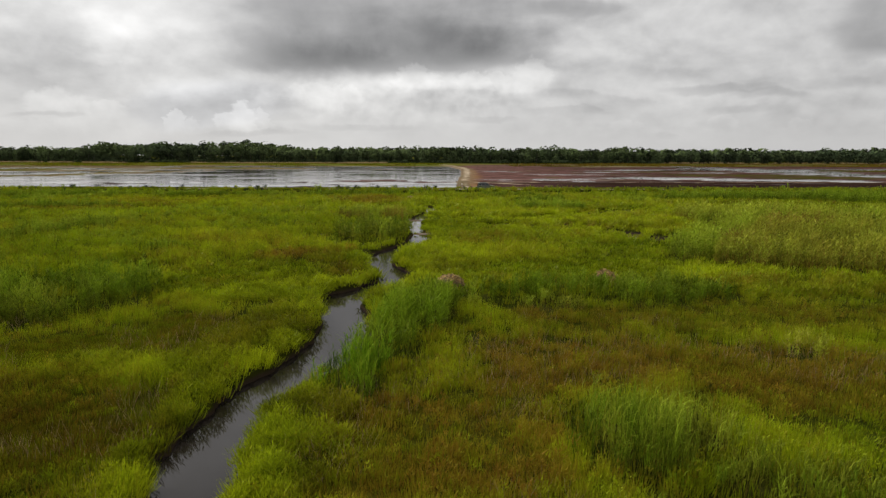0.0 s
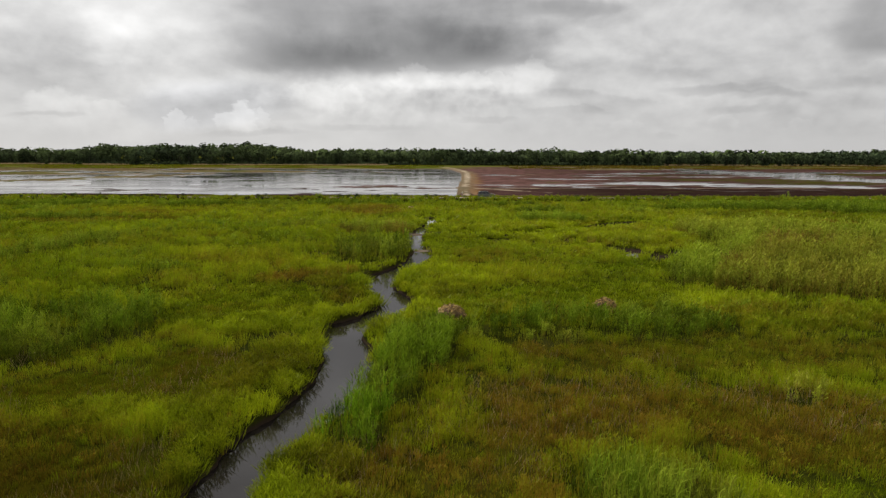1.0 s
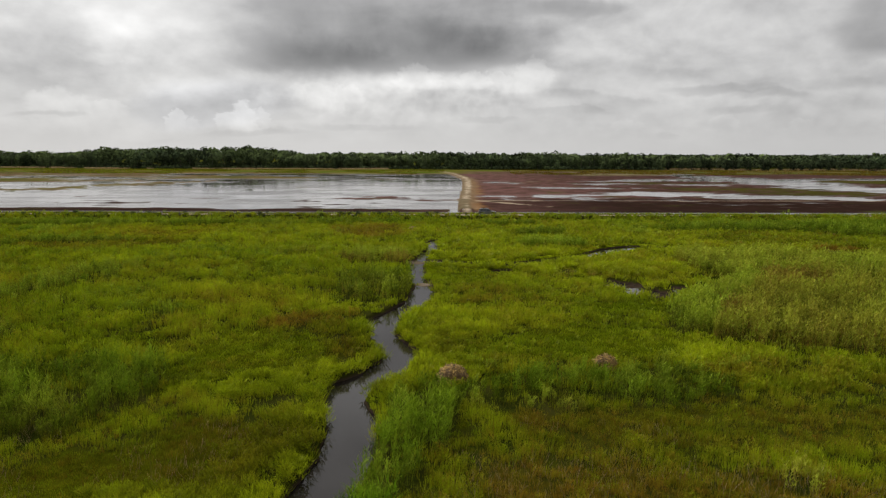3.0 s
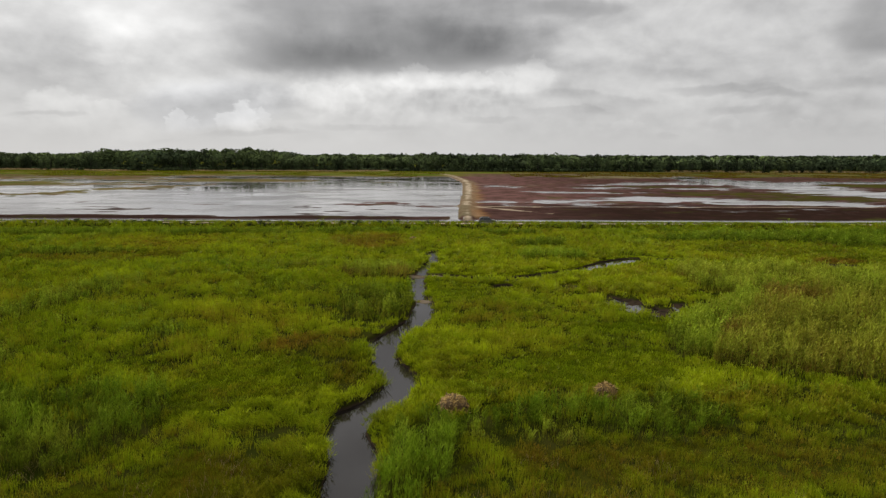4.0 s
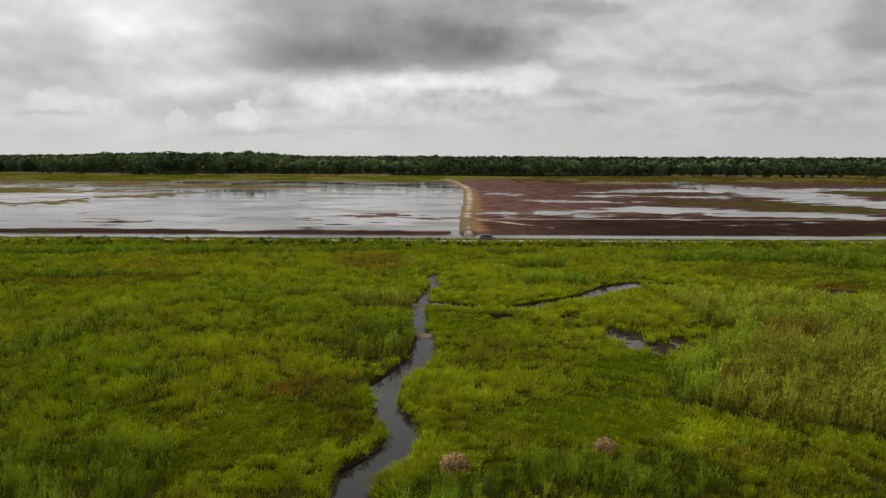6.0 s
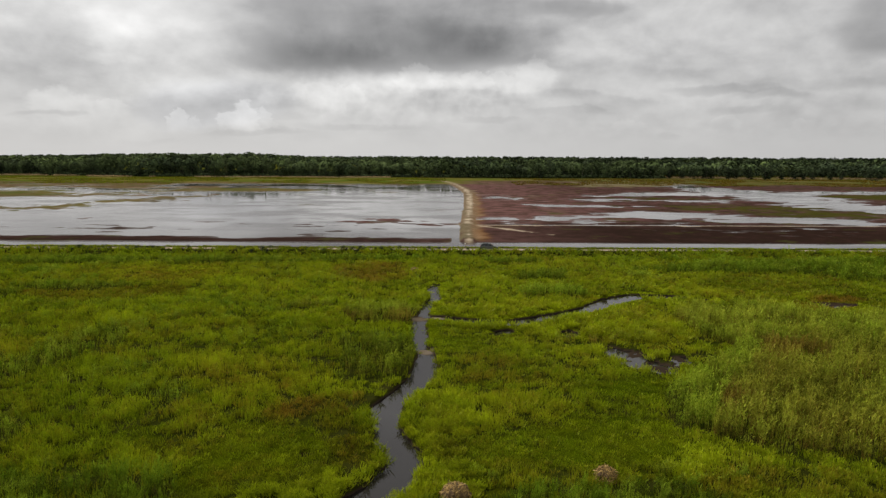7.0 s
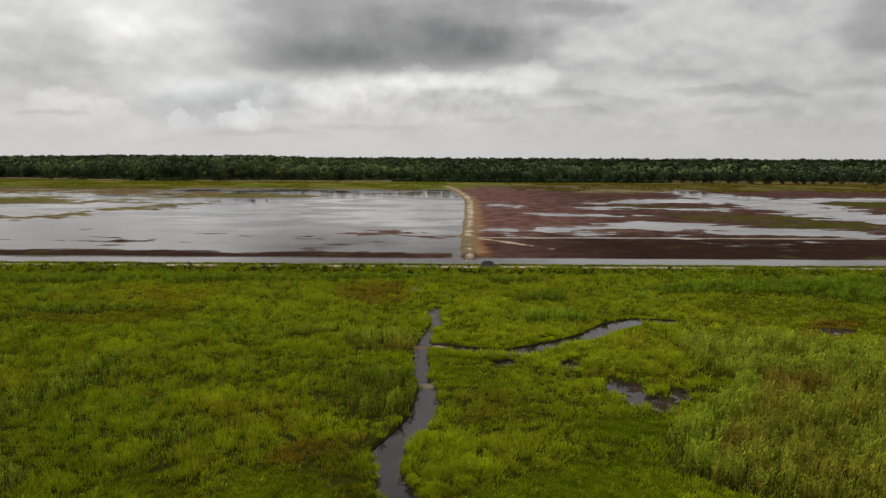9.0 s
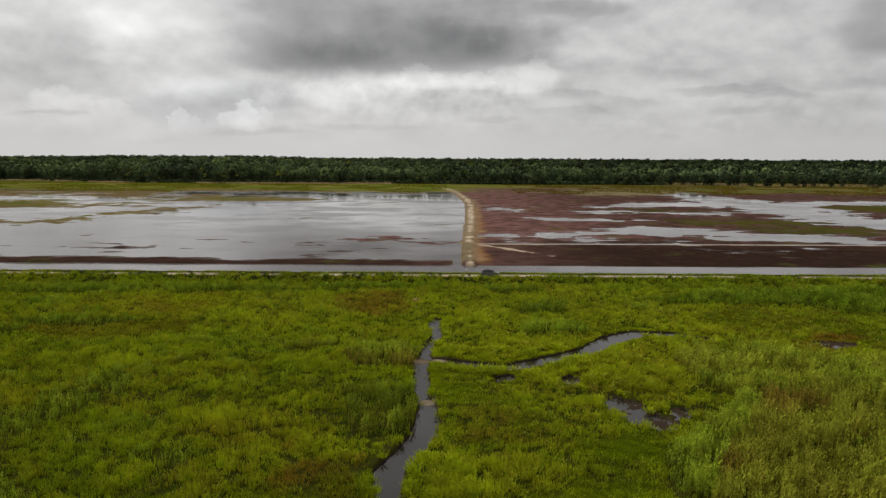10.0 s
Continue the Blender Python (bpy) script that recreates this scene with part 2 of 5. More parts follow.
def basin(x, y):
    """Ground height in the two drawn-down ponds behind the dike."""
    n = fbm(x, y, 42, 21, 5)
    f = fbm(x, y, 11, 22, 5)
    path = along(x, y, DIKE_PATH)
    mid = np.interp(y, [p[1] for p in DIKE_PATH], [p[0] for p in DIKE_PATH])
    left = x < mid
    # left pond: open water with thin mud bars
    g = fbm(x * 0.28, y, 8, 23, 4)
    crumb = fbm(x * 0.45, y, 3.4, 28, 3)
    fray = 0.16 * n + 0.13 * f + 0.16 * g + 0.13 * fbm(x * 0.22, y, 4.0, 24, 3) + 0.20 * fbm(x * 0.8, y, 22, 25, 4) + 0.10 * crumb
    bars = -0.56 + 0.12 * fbm(x * 0.3, y, 2.4, 27, 3) * smooth(y, 290, 260) + fray + 0.12 * smooth(np.abs(y - 228), 24, 8) * smooth(x, -60, -95) + 0.13 * smooth(x, -110, -220) * smooth(y, 330, 420)
    for cx, cy, rx, ry in ((-292, 408, 74, 34), (-135, 466, 52, 22), (-420, 520, 120, 40), (-230, 500, 70, 14)):
        bars = np.maximum(bars, -0.30 - 0.020 * oval(x, y, cx, cy, rx, ry) + 1.4 * fray + 0.14 * crumb)
    fringe = np.minimum(along(x, y, [(-235, 313, 7), (-188, 309, 7), (-178, 342, 8), (-162, 380, 7), (-146, 402, 5)]), along(x, y, [(-52, 236, 1.2), (-40, 240, 1.6), (-27, 250, 1.0)]) + 1.5)
    bars = np.maximum(bars, -0.33 - 0.030 * fringe + 1.7 * fray + 0.30 * crumb + 0.16 * fbm(x * 0.2, y, 2.6, 29, 3))
    bars = np.maximum(bars, -0.13 + 0.045 * (196.0 + 4.5 * smooth(x, -60, -110) - y) + 0.12 * n + 0.12 * f + 0.10 * g + 0.12 * crumb)
    lane = along(x, y, [(3.0, 186, 0.9), (3.2, 205, 0.8), (4.6, 235, 0.5)]) + 0.5 * f
    bars = np.minimum(bars, -0.50 + 0.45 * np.maximum(lane, 0))
    bars = np.maximum(bars, -0.3 + 0.012 * (y - 552 + 34 * smooth(x, -150, -300) + 40 * n + 18 * g))
    # right pond: bare red mud with sheets of water
    mud = -0.05 + 0.10 * n + 0.07 * f
    wet = along(x, y, [(17, 262, 4), (38, 260, 9), (72, 272, 14), (95, 282, 15), (125, 260, 12), (150, 262, 10), (170, 250, 8), (230, 245, 6)])
    wet = np.minimum(wet, oval(x, y, 84, 238, 13, 10))
    wet = np.minimum(wet, along(x, y, [(200, 560, 14), (200, 490, 30), (215, 440, 30), (205, 350, 24), (212, 280, 16), (240, 250, 12)]))
    wet = np.minimum(wet, along(x, y, [(95, 412, 8), (160, 440, 22), (230, 445, 25), (330, 470, 14)]))
    wet = np.minimum(wet, np.minimum(oval(x, y, 33, 402, 10, 17), oval(x, y, 114, 220, 8, 4)))
    wet = np.minimum(wet, np.minimum(oval(x, y, 120, 372, 26, 7), oval(x, y, 60, 330, 16, 5)))
    wet = wet + 1.0 + 8 * n + 13 * f + 9 * g + 6 * fbm(x * 0.22, y, 4.0, 24, 3) + 9 * fbm(x * 0.8, y, 20, 26, 4) + 5 * crumb
    mud = np.minimum(mud, -0.30 + 0.03 * wet)
    line = along(x, y, [(12, 238, 0.7), (164, 240, 0.7), (260, 241, 0.7)])
    mud = np.minimum(mud, -0.40 + 0.25 * np.maximum(line, 0) + 0.05 * f)
    mud = np.maximum(mud, -0.3 + 0.012 * (y - 565 + 30 * n))
    z = np.where(left, np.maximum(bars, -0.95), np.maximum(mud, -0.8))
    crest = 0.55 - 0.70 * np.maximum(path, 0) + 0.16 * f + 0.10 * crumb
    return np.maximum(z, np.maximum(crest, -0.9))


def ground_height(x, y):
    marsh = 0.10 * fbm(x, y, 14, 1, 4) + 0.05 * fbm(x, y, 2.5, 2, 3)
    marsh = marsh - smooth(creek_gap(x, y), 0.22, -0.18) * 1.0
    for bx, by, br in MUD_BARS:
        marsh = np.maximum(marsh, -0.24 - 0.14 * np.hypot(x - bx, y - by) / br + 0.05 * fbm(x, y, 1.2, 6, 3))
    shallow = np.minimum(oval(x, y, 25.0, 79.5, 5.0, 4.6), oval(x, y, 67.5, 110.5, 4.5, 3.5))
    marsh = np.maximum(marsh, np.where(shallow < 0.5, -0.38 + 0.14 * fbm(x, y, 1.6, 7, 3), -9.0))  # half silted pools
    front = 1.05 * smooth(y, 160.0, 165.0) + 0.05 * fbm(x, y, 5, 3, 3)
    track = front - 0.05 * smooth(np.abs(y - TRACK_Y), 1.6, 0.9)
    canal_wob = 0.6 * fbm(x, y, 12, 4, 3)
    z = np.where(y < 159, marsh, np.maximum(marsh * smooth(y, 163, 159), track))
    z = z - 2.3 * smooth(y + canal_wob, 170.5, 178.5)
    behind = basin(x, y)
    blend = smooth(y + canal_wob, 187.0, 191.5)
    z = np.where(y > 180, z + (behind - z) * blend, z)
    far = 0.4 + 0.5 * fbm(x, y, 60, 5, 3)
    return z + (far - z) * smooth(y, 600, 680)


def polygon(x, y, pts, margin):
    """Signed distance to a polygon, below 0 inside; far outside its box just a large value."""
    px, py = np.array(pts[0::2]), np.array(pts[1::2])
    out = np.full(np.shape(x), 99.0)
    near = (x > px.min() - margin) & (x < px.max() + margin) & (y > py.min() - margin) & (y < py.max() + margin)
    qx, qy = x[near], y[near]
    best, odd = np.full(qx.shape, 1e9), np.zeros(qx.shape, bool)
    for x0, y0, x1, y1 in zip(px, py, np.roll(px, -1), np.roll(py, -1)):
        dx, dy = x1 - x0, y1 - y0
        t = np.clip(((qx - x0) * dx + (qy - y0) * dy) / (dx * dx + dy * dy + 1e-9), 0, 1)
        best = np.minimum(best, np.hypot(qx - x0 - t * dx, qy - y0 - t * dy))
        odd ^= ((y0 > qy) != (y1 > qy)) & (qx < x0 + (qy - y0) * dx / (dy if abs(dy) > 1e-9 else 1e-9))
    out[near] = np.where(odd, -best, best)
    return out


def shape_gap(x, y, pts, margin=6.0):
    """Signed distance to an oval (four numbers) or a polygon (more)."""
    return oval(x, y, *pts) if len(pts) == 4 else polygon(x, y, pts, margin)


ZONES, REEDS = [], []


def zone(height, dry, pale, value, weight, *pts):
    """A patch of one kind of sward, painted over the patches before it."""
    ZONES.append((height, dry, pale, value, weight, pts))


def reed(height, dry, pale, value, *pts):
    """A stand of reeds."""
    REEDS.append((height, dry, pale, value, pts))


zone(0.55, 0.2, 0.16, 0.36, 0.7, -126, 161.5, -85, 159, -52, 126, -45, 108.5, -85, 107.5)  # dull grass under the dike
zone(0.55, 0.2, 0.18, 0.38, 0.65, 73.5, 168, 129.5, 170, 81, 105, 51.5, 112.5)  # dull grass under the dike
zone(0.72, 0.15, 0.18, 0.45, 0.9, -83.5, 109, -45.5, 110, -18, 104, -14, 88.5, -12.5, 71.5, -18, 66, -18.5, 57.5, -20.5, 53, -23.5, 50.5, -40, 50.5)  # tall rough grass beyond the lawns
zone(0.72, 0.15, 0.18, 0.45, 0.8, -39, 51, -58, 76.5, -31.5, 77, -17.5, 63.5, -22, 60, -21.5, 52.5, -23.5, 51)  # tall rough grass
zone(0.3, 0.08, 0.1, 0.26, 0.95, -22, 47, -21, 52, -22, 60, -17, 60, -12, 58.5, -8, 52.5, -9, 49, -11.5, 47.5, -15, 46, -17.5, 44.5, -20, 43.5)  # lawn
zone(0.3, 0.3, 0.06, 0.2, 0.95, -24, 31, -20, 33.5, -17.5, 36.5, -17, 40, -11, 37.5, -7.5, 37.5, -6.5, 34, -8.5, 30.5, -12.5, 29, -22, 28)  # dark olive lawn
zone(0.32, 0.06, 0.22, 0.44, 0.95, 0.5, 52.5, 4.5, 58.5, 11.5, 61.5, 21.5, 60.5, 20, 53, 15, 51, 8, 51.5)  # bright lawn
zone(0.34, 0.06, 0.08, 0.34, 0.95, 12.5, 68, 14, 72, 20, 73, 26, 72.5, 23, 64, 16.5, 59.5, 11.5, 61.5)  # lawn
zone(0.36, 0.1, 0.2, 0.38, 0.9, 1.5, 58, 3, 62.5, 11.5, 61.5, 16.5, 59.5, 22, 62, 18.5, 51.5, 1, 51)  # lawn
zone(0.4, 0.3, 0.4, 0.52, 0.95, -67, 124.5, -74, 140.5, -64.5, 147.5, -52, 150, -46, 135.5, -53.5, 129.5)  # yellow lawn
zone(0.38, 0.22, 0.12, 0.35, 0.95, 49, 126.5, 62, 139, 79.5, 136.5, 101, 134.5, 84, 111.5, 69.5, 119.5, 52, 115.5)  # dark lawn
zone(0.36, 0.02, 0.3, 0.47, 0.9, -12.5, 67.5, -13, 71, -7, 72, -6.5, 67.5)  # bright lawn
zone(0.36, 0.0, 0.25, 0.48, 0.9, 28.5, 87, 32.5, 91.5, 36.5, 87, 37, 83.5, 30.5, 84)  # green strip
zone(0.42, 0.45, 0.12, 0.36, 0.9, -82, 118.5, -67, 124.5, -50, 121.5, -47, 113.5, -67.5, 109)  # brown lawn
zone(0.4, 0.12, 0.2, 0.46, 0.9, -1, 89.5, 3.5, 88.5, 6.5, 84.5, 4, 80.5, -1, 82)  # lawn
zone(0.42, 0.62, 0.2, 0.46, 0.9, 2, 33, 9.5, 34, 17.5, 31.5, 24.5, 29.5, 19, 22.5, 9.5, 24.5, 10, 27, 5, 25, 1.5, 25)  # russet sedge
zone(0.42, 0.6, 0.25, 0.47, 0.85, -4.5, 23, -3.5, 25, -0.5, 25, 2, 25, 4.5, 23.5, 2.5, 16.5, -3.5, 16.5)  # red sedge
zone(0.36, 0.66, 0.12, 0.24, 0.9, -19.5, 24.5, -13, 24.5, -11.5, 21.5, -13.5, 20.5, -16, 20)  # brown sedge
zone(0.36, 0.5, 0.2, 0.44, 0.8, -11.5, 32.5, -6.5, 32.5, -6.5, 30.5, -10, 30)  # russet streak
zone(0.45, 0.75, 0.15, 0.45, 0.9, -17.5, 61, -17, 65, -8.5, 65, -8, 62.5, -14.5, 60)  # russet streak
zone(0.6, 0.62, 0.25, 0.46, 0.8, -26.5, 147.5, -9.5, 151.5, -8, 131.5, -15, 127, -23, 133)  # russet patch
zone(0.42, 0.66, 0.15, 0.4, 0.9, -18, 63, -11, 65.5, -9, 62.5, -11, 60, -17, 60.5)  # russet hollow
zone(0.45, 0.85, 0.2, 0.42, 0.9, 61, 112, 74.5, 118.5, 74, 113, 66, 106.5, 58.5, 105.5)  # russet hollow
zone(0.42, 0.5, 0.12, 0.32, 0.85, 4, 40, 15.5, 41, 32, 41.5, 27, 34.5, 3.5, 34)  # dark olive sedge
zone(0.5, 0.45, 0.25, 0.46, 0.8, 0.5, 80.5, 11.5, 78.5, 11.5, 69, 0.5, 69)  # brown sedge
zone(0.45, 0.5, 0.3, 0.46, 0.7, 13, 76, 18, 80.5, 18, 75.5, 13.5, 73.5)  # brown sedge
zone(0.75, 0.12, 0.32, 0.46, 0.75, -20, 25.5, -21.5, 27.5, -15, 28, -12, 29, -8, 30, -7, 35, -6, 34, -7, 28, -8, 25.5, -10, 23.5, -13, 24.5)  # rush fringe
zone(0.7, 0.3, 0.03, 0.18, 0.9, -12.5, 23.5, -9.5, 23.5, -8.5, 23.5, -8, 20.5, -10, 20, -12, 21)  # dark rushes
zone(0.75, 0.2, 0.34, 0.5, 0.9, -0.5, 59, 6, 58.5, 11.5, 61.5, 21.5, 61.5, 23, 65.5, 12.5, 67.5, -0.5, 66)  # rush row
zone(0.5, 0.05, 0.62, 0.56, 0.9, 19, 52, 21, 55, 24.5, 53.5, 24, 51.5, 20.5, 50)  # yellow sedge
zone(0.5, 0.2, 0.48, 0.43, 0.85, -0.5, 94.5, 8.5, 91.5, 14, 93.5, 28.5, 103.5, 39, 110.5, 35, 87, 27.5, 82, 20.5, 85.5, 14, 84.5, 6.5, 86.5, -0.5, 90.5)  # hummocks
zone(0.45, 0.22, 0.5, 0.47, 0.85, -0.5, 98.5, 9, 96, 12.5, 101, 26, 110, 31, 117.5, 20.5, 111.5, -0.5, 108)  # yellow sward
zone(0.6, 0.35, 0.2, 0.42, 0.8, 15.5, 41, 19.5, 49.5, 25.5, 51.5, 37.5, 48.5, 32, 41.5)  # mixed olive grass
zone(0.45, 0.5, 0.1, 0.2, 0.9, -16, 20, -13.5, 20.5, -11.5, 21.5, -9.5, 20, -8.5, 18.5, -9.5, 16.5, -13.5, 16.5)  # dark edge of the marsh
zone(0.7, 0.14, 0.12, 0.36, 0.75, -85.5, 109, -63, 108, -43.5, 83.5, -38, 67, -28.5, 50.5, -41, 50.5)  # dull rough grass
zone(0.7, 0.2, 0.12, 0.38, 0.7, -59.5, 76.5, -48, 74, -34.5, 56.5, -33.5, 51, -38.5, 48.5)  # dull rough grass
zone(0.36, 0.48, 0.05, 0.15, 0.9, -20.5, 27.2, -16.6, 27.9, -12.5, 26, -9.7, 26.9, -10.1, 24.1, -9.8, 21.3, -9.3, 19.3, -15.2, 19.3)  # dark trampled sedge
zone(0.8, 0.0, 0.6, 0.6, 0.95, -10, 17, -10.5, 18.5, -10, 19, -8.5, 18.5, -8, 17.5, -8.5, 16.5)  # bright tuft
zone(0.55, 0.35, 0.06, 0.24, 0.85, -14.1, 61.2, -11.5, 65.3, -7.5, 64.6, -7, 58.2, -5.6, 52.9, -4.8, 50.1, -10.8, 50.1, -10.7, 54.8)  # dark tufts on the wet bank
reed(1.8, 0.04, 0.08, 0.29, -28.5, 34, -25.5, 35, -22.5, 36, -22, 38, -20.5, 40.5, -20, 45, -19, 45, -22, 48.5, -28, 49, -39, 47.5)  # left stand
reed(1.5, 0.02, 0.08, 0.31, -0.5, 41, 4, 41.5, 8, 43.5, 11, 41.5, 15, 40.5, 21, 44, 18.5, 48.5, 13.5, 48, 11, 47, 7, 47, 1.5, 44)  # lodge row
reed(1.8, 0.04, 0.10, 0.33, -3.5, 36, -3.5, 41.5, -1.5, 44, -0.5, 46, 0.5, 41.5, 0, 34, -3.5, 34)  # creek stand
reed(2.3, 0.31, 0.54, 0.44, 22.5, 59, 24.5, 56, 28, 54, 36.5, 51.5, 41, 48.5, 62, 74, 66, 90, 50, 88, 43, 86, 36.5, 80, 30, 73, 27.5, 69.5, 24, 67, 22.5, 62)  # pale stand
reed(2.4, 0.06, 0.34, 0.52, 22, 59, 24.5, 57.5, 28, 63, 33, 71, 39, 78, 42.5, 84, 40, 86, 36, 80.5, 29.5, 73.5, 27, 70, 23.8, 67.5, 22.2, 62)  # fresh green flank of the pale stand
reed(2.3, 0.14, 0.56, 0.52, 35, 99, 36, 90, 37.5, 84.5, 43, 86, 51, 88, 71, 87.5, 81.5, 101.5, 62.5, 99.5, 50.5, 106, 42, 105.5)  # far pale stand
reed(1.8, 0.08, 0.55, 0.58, -14, 95, -4.5, 97, -4, 101.5, -5.5, 106, -14.5, 106, -18, 103)  # creek ridge
reed(2.0, 0.14, 0.05, 0.36, -12, 71, -6, 72, -4, 75.5, -4, 85, -4.5, 87, -12, 86, -14, 86)  # dark creek stand
reed(1.8, 0.0, 0.22, 0.56, 11.5, 114, 26, 115, 25.5, 121.5, 16, 121.5)  # green stand
reed(1.6, 0.05, 0.0, 0.28, 14.5, 129.5, 24, 130.5, 25.5, 140, 16.5, 138)  # dark stand
reed(1.7, 0.05, 0.06, 0.34, 39.5, 140.5, 49.5, 138, 62, 138.5, 79.5, 139, 83, 133, 97, 129.5, 118, 158.5, 67.5, 151.5, 52.5, 146)  # dark band
reed(1.6, 0.06, 0.2, 0.46, -52, 66.5, -49.5, 68.5, -47, 74.5, -44.5, 83, -45.5, 91, -50.5, 94.5, -52, 82.5, -54.5, 70)  # ridge
reed(1.5, 0.05, 0.05, 0.38, -83.5, 112.5, -77, 114, -77.5, 117, -88.5, 119)  # dark clump
reed(1.4, 0.05, 0.05, 0.38, -89, 133, -82.5, 136, -85.5, 140.5, -93, 139)  # dark clump
reed(1.5, 0.1, 0.3, 0.46, -44.5, 107.5, -30, 107, -29.5, 110, -45, 108.5)  # ridge
reed(1.5, 0.1, 0.35, 0.48, -27.5, 104.5, -19, 105.5, -18.5, 108, -28, 107)  # ridge
reed(1.5, 0.1, 0.3, 0.46, -45.5, 93.5, -40.5, 97.5, -34, 101, -34, 101, -42, 99, -46, 94.5)  # ridge
reed(1.4, 0.1, 0.3, 0.46, -43, 68, -39, 71.5, -34.5, 75, -34.5, 75.5, -39.5, 73, -43.5, 69)  # ridge
# small stands as ovals: middle, half width, half depth
for spot in ((6.4, 20.8, 2.2, 3.0), (8.4, 20.5, 1.6, 1.6)):
    reed(1.75, 0.30, 0.40, 0.46, *spot)
for spot in ((10.5, 16.6, 5.0, 1.8), (17.5, 17.4, 4.5, 1.4)):
    reed(1.1, 0.34, 0.18, 0.28, *spot)
for spot in ((-3.9, 26.5, 1.2, 2.6), (-3.3, 32.0, 1.5, 3.8), (-1.9, 37.0, 1.9, 2.6)):
    reed(1.9, 0.04, 0.08, 0.35, *spot)
reed(1.2, 0.30, 0.80, 0.52, 17.8, 31.0, 1.3, 1.0)
reed(1.0, 0.30, 0.40, 0.42, 6.0, 41.0, 4.0, 1.4)
for spot in ((-47, 56, 9, 5), (-62, 76, 9, 3.5), (-30, 66, 4, 2.0), (-72, 122, 12, 3)):
    reed(1.3, 0.06, 0.24, 0.46, *spot)
for spot in ((-60, 152, 26, 3), (-100, 150, 24, 4), (-20, 155, 14, 2.5), (16, 153, 8, 2.5)):
    reed(1.5, 0.05, 0.12, 0.42, *spot)
BANKS = [  # bright sedge on the creek banks: x, y, half width, half depth, height
    (-9.8, 31.0, 1.7, 7.0, 1.15), (-8.6, 38.5, 1.7, 5.0, 1.1), (-9.6, 19.0, 1.0, 1.2, 0.9), (-13, 28.5, 4.5, 1.4, 0.95), (-4.9, 21.5, 1.5, 4.0, 1.0), (-9.8, 46.5, 4.0, 2.6, 0.9),
    (-0.8, 60, 3.2, 7, 0.8), (-3.4, 43.2, 2.0, 1.8, 1.1), (0.5, 48, 2.0, 3, 0.9), (18, 95, 12, 6, 0.75), (28, 92, 8, 5, 0.8), (6, 103, 8, 2.6, 0.9), (18, 109, 7, 3, 0.9), (-14.5, 45, 4.5, 2.5, 0.6),
]


def wild_reeds(x, y):
    """Height of the loose reeds that run in ridges through the rough grass and along the dike."""
    front = smooth(y, 149, 158) * (0.9 + 0.7 * fbm(x, y, 6, 73, 3)) * (y < 165.2)
    ridge = fbm(x + 0.6 * y, y, 8, 74, 4) + 0.45 * smooth(x, -12, -22) * smooth(y, 60, 70) + 0.10 * smooth(y, 95, 115)
    smooth_sward = np.max([smooth(shape_gap(x, y, pts, 3.0), 1.5, -0.5) for h, d, p, v, w, pts in ZONES if h < 0.47], 0)
    h = np.maximum(front, (1.05 + 0.5 * fbm(x, y, 4, 77, 2)) * smooth(ridge - 0.9 * smooth_sward, 0.30, 0.6) * (y > 48))
    return np.where(h > 0.5, h, 0)


def pits(x, y):
    """False in the trampled wet hollows beside the lodges."""
    return (np.hypot((x - 2.2) / 1.1, (y - 44.8) / 1.2) > 1) & (np.hypot(x - 9.0, y - 47.2) > 0.7) & (np.hypot((x - 0.9) / 1.5, y - 47.6) > 0.8)


def bank_height(x, y):
    edge = 0.9 * fbm(x, y, 3.2, 41, 4)
    best = np.zeros(np.shape(x))
    for cx, cy, rx, ry, h in BANKS:
        best = np.maximum(best, h * smooth(oval(x, y, cx, cy, rx, ry) + edge, 0.9, -0.36))
    return best


def reed_stand(x, y):
    """Height of the reeds at a place (0 outside), with their dryness, paleness and brightness."""
    edge = 0.7 * fbm(x, y, 2.6, 41, 4)
    out = np.zeros((4,) + np.shape(x))
    for h, d, p, v, pts in REEDS:
        tall = h * smooth(shape_gap(x, y, pts, 3.0) + edge, 0.5, -0.4)
        more = tall > out[0]
        for k, value in enumerate((tall, d, p, v)):
            out[k] = np.where(more, value, out[k])
    return out


def clumps(x, y, size, seed):
    """Rounded clumps with narrow dips between them, about -1 to 1."""
    warp = 0.35 * size
    u, v = x + warp * fbm(x, y, size * 0.8, seed + 5, 2), y + warp * fbm(x, y, size * 0.8, seed + 9, 2)
    return np.clip(np.abs(fbm(u, v, size, seed, 2)) * 3.2, 0, 1.6) - 0.9


def hummocks(x, y):
    """Clumps of two sizes, larger where the marsh is rougher."""
    return clumps(x, y, 1.9, 61) * 0.55 + clumps(x + 0.5 * y, y, 4.6, 62) * 0.45


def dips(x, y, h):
    """0 on the clumps to 1 in the open dips between them, bare litter with its shade painted in."""
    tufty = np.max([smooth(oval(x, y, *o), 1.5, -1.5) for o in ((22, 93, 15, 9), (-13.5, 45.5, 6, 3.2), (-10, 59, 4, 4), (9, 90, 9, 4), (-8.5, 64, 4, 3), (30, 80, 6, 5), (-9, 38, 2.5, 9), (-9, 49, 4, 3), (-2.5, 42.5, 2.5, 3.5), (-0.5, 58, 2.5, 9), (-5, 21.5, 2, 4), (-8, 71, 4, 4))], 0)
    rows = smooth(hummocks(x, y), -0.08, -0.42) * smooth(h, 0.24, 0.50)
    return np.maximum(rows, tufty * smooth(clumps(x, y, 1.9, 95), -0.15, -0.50))


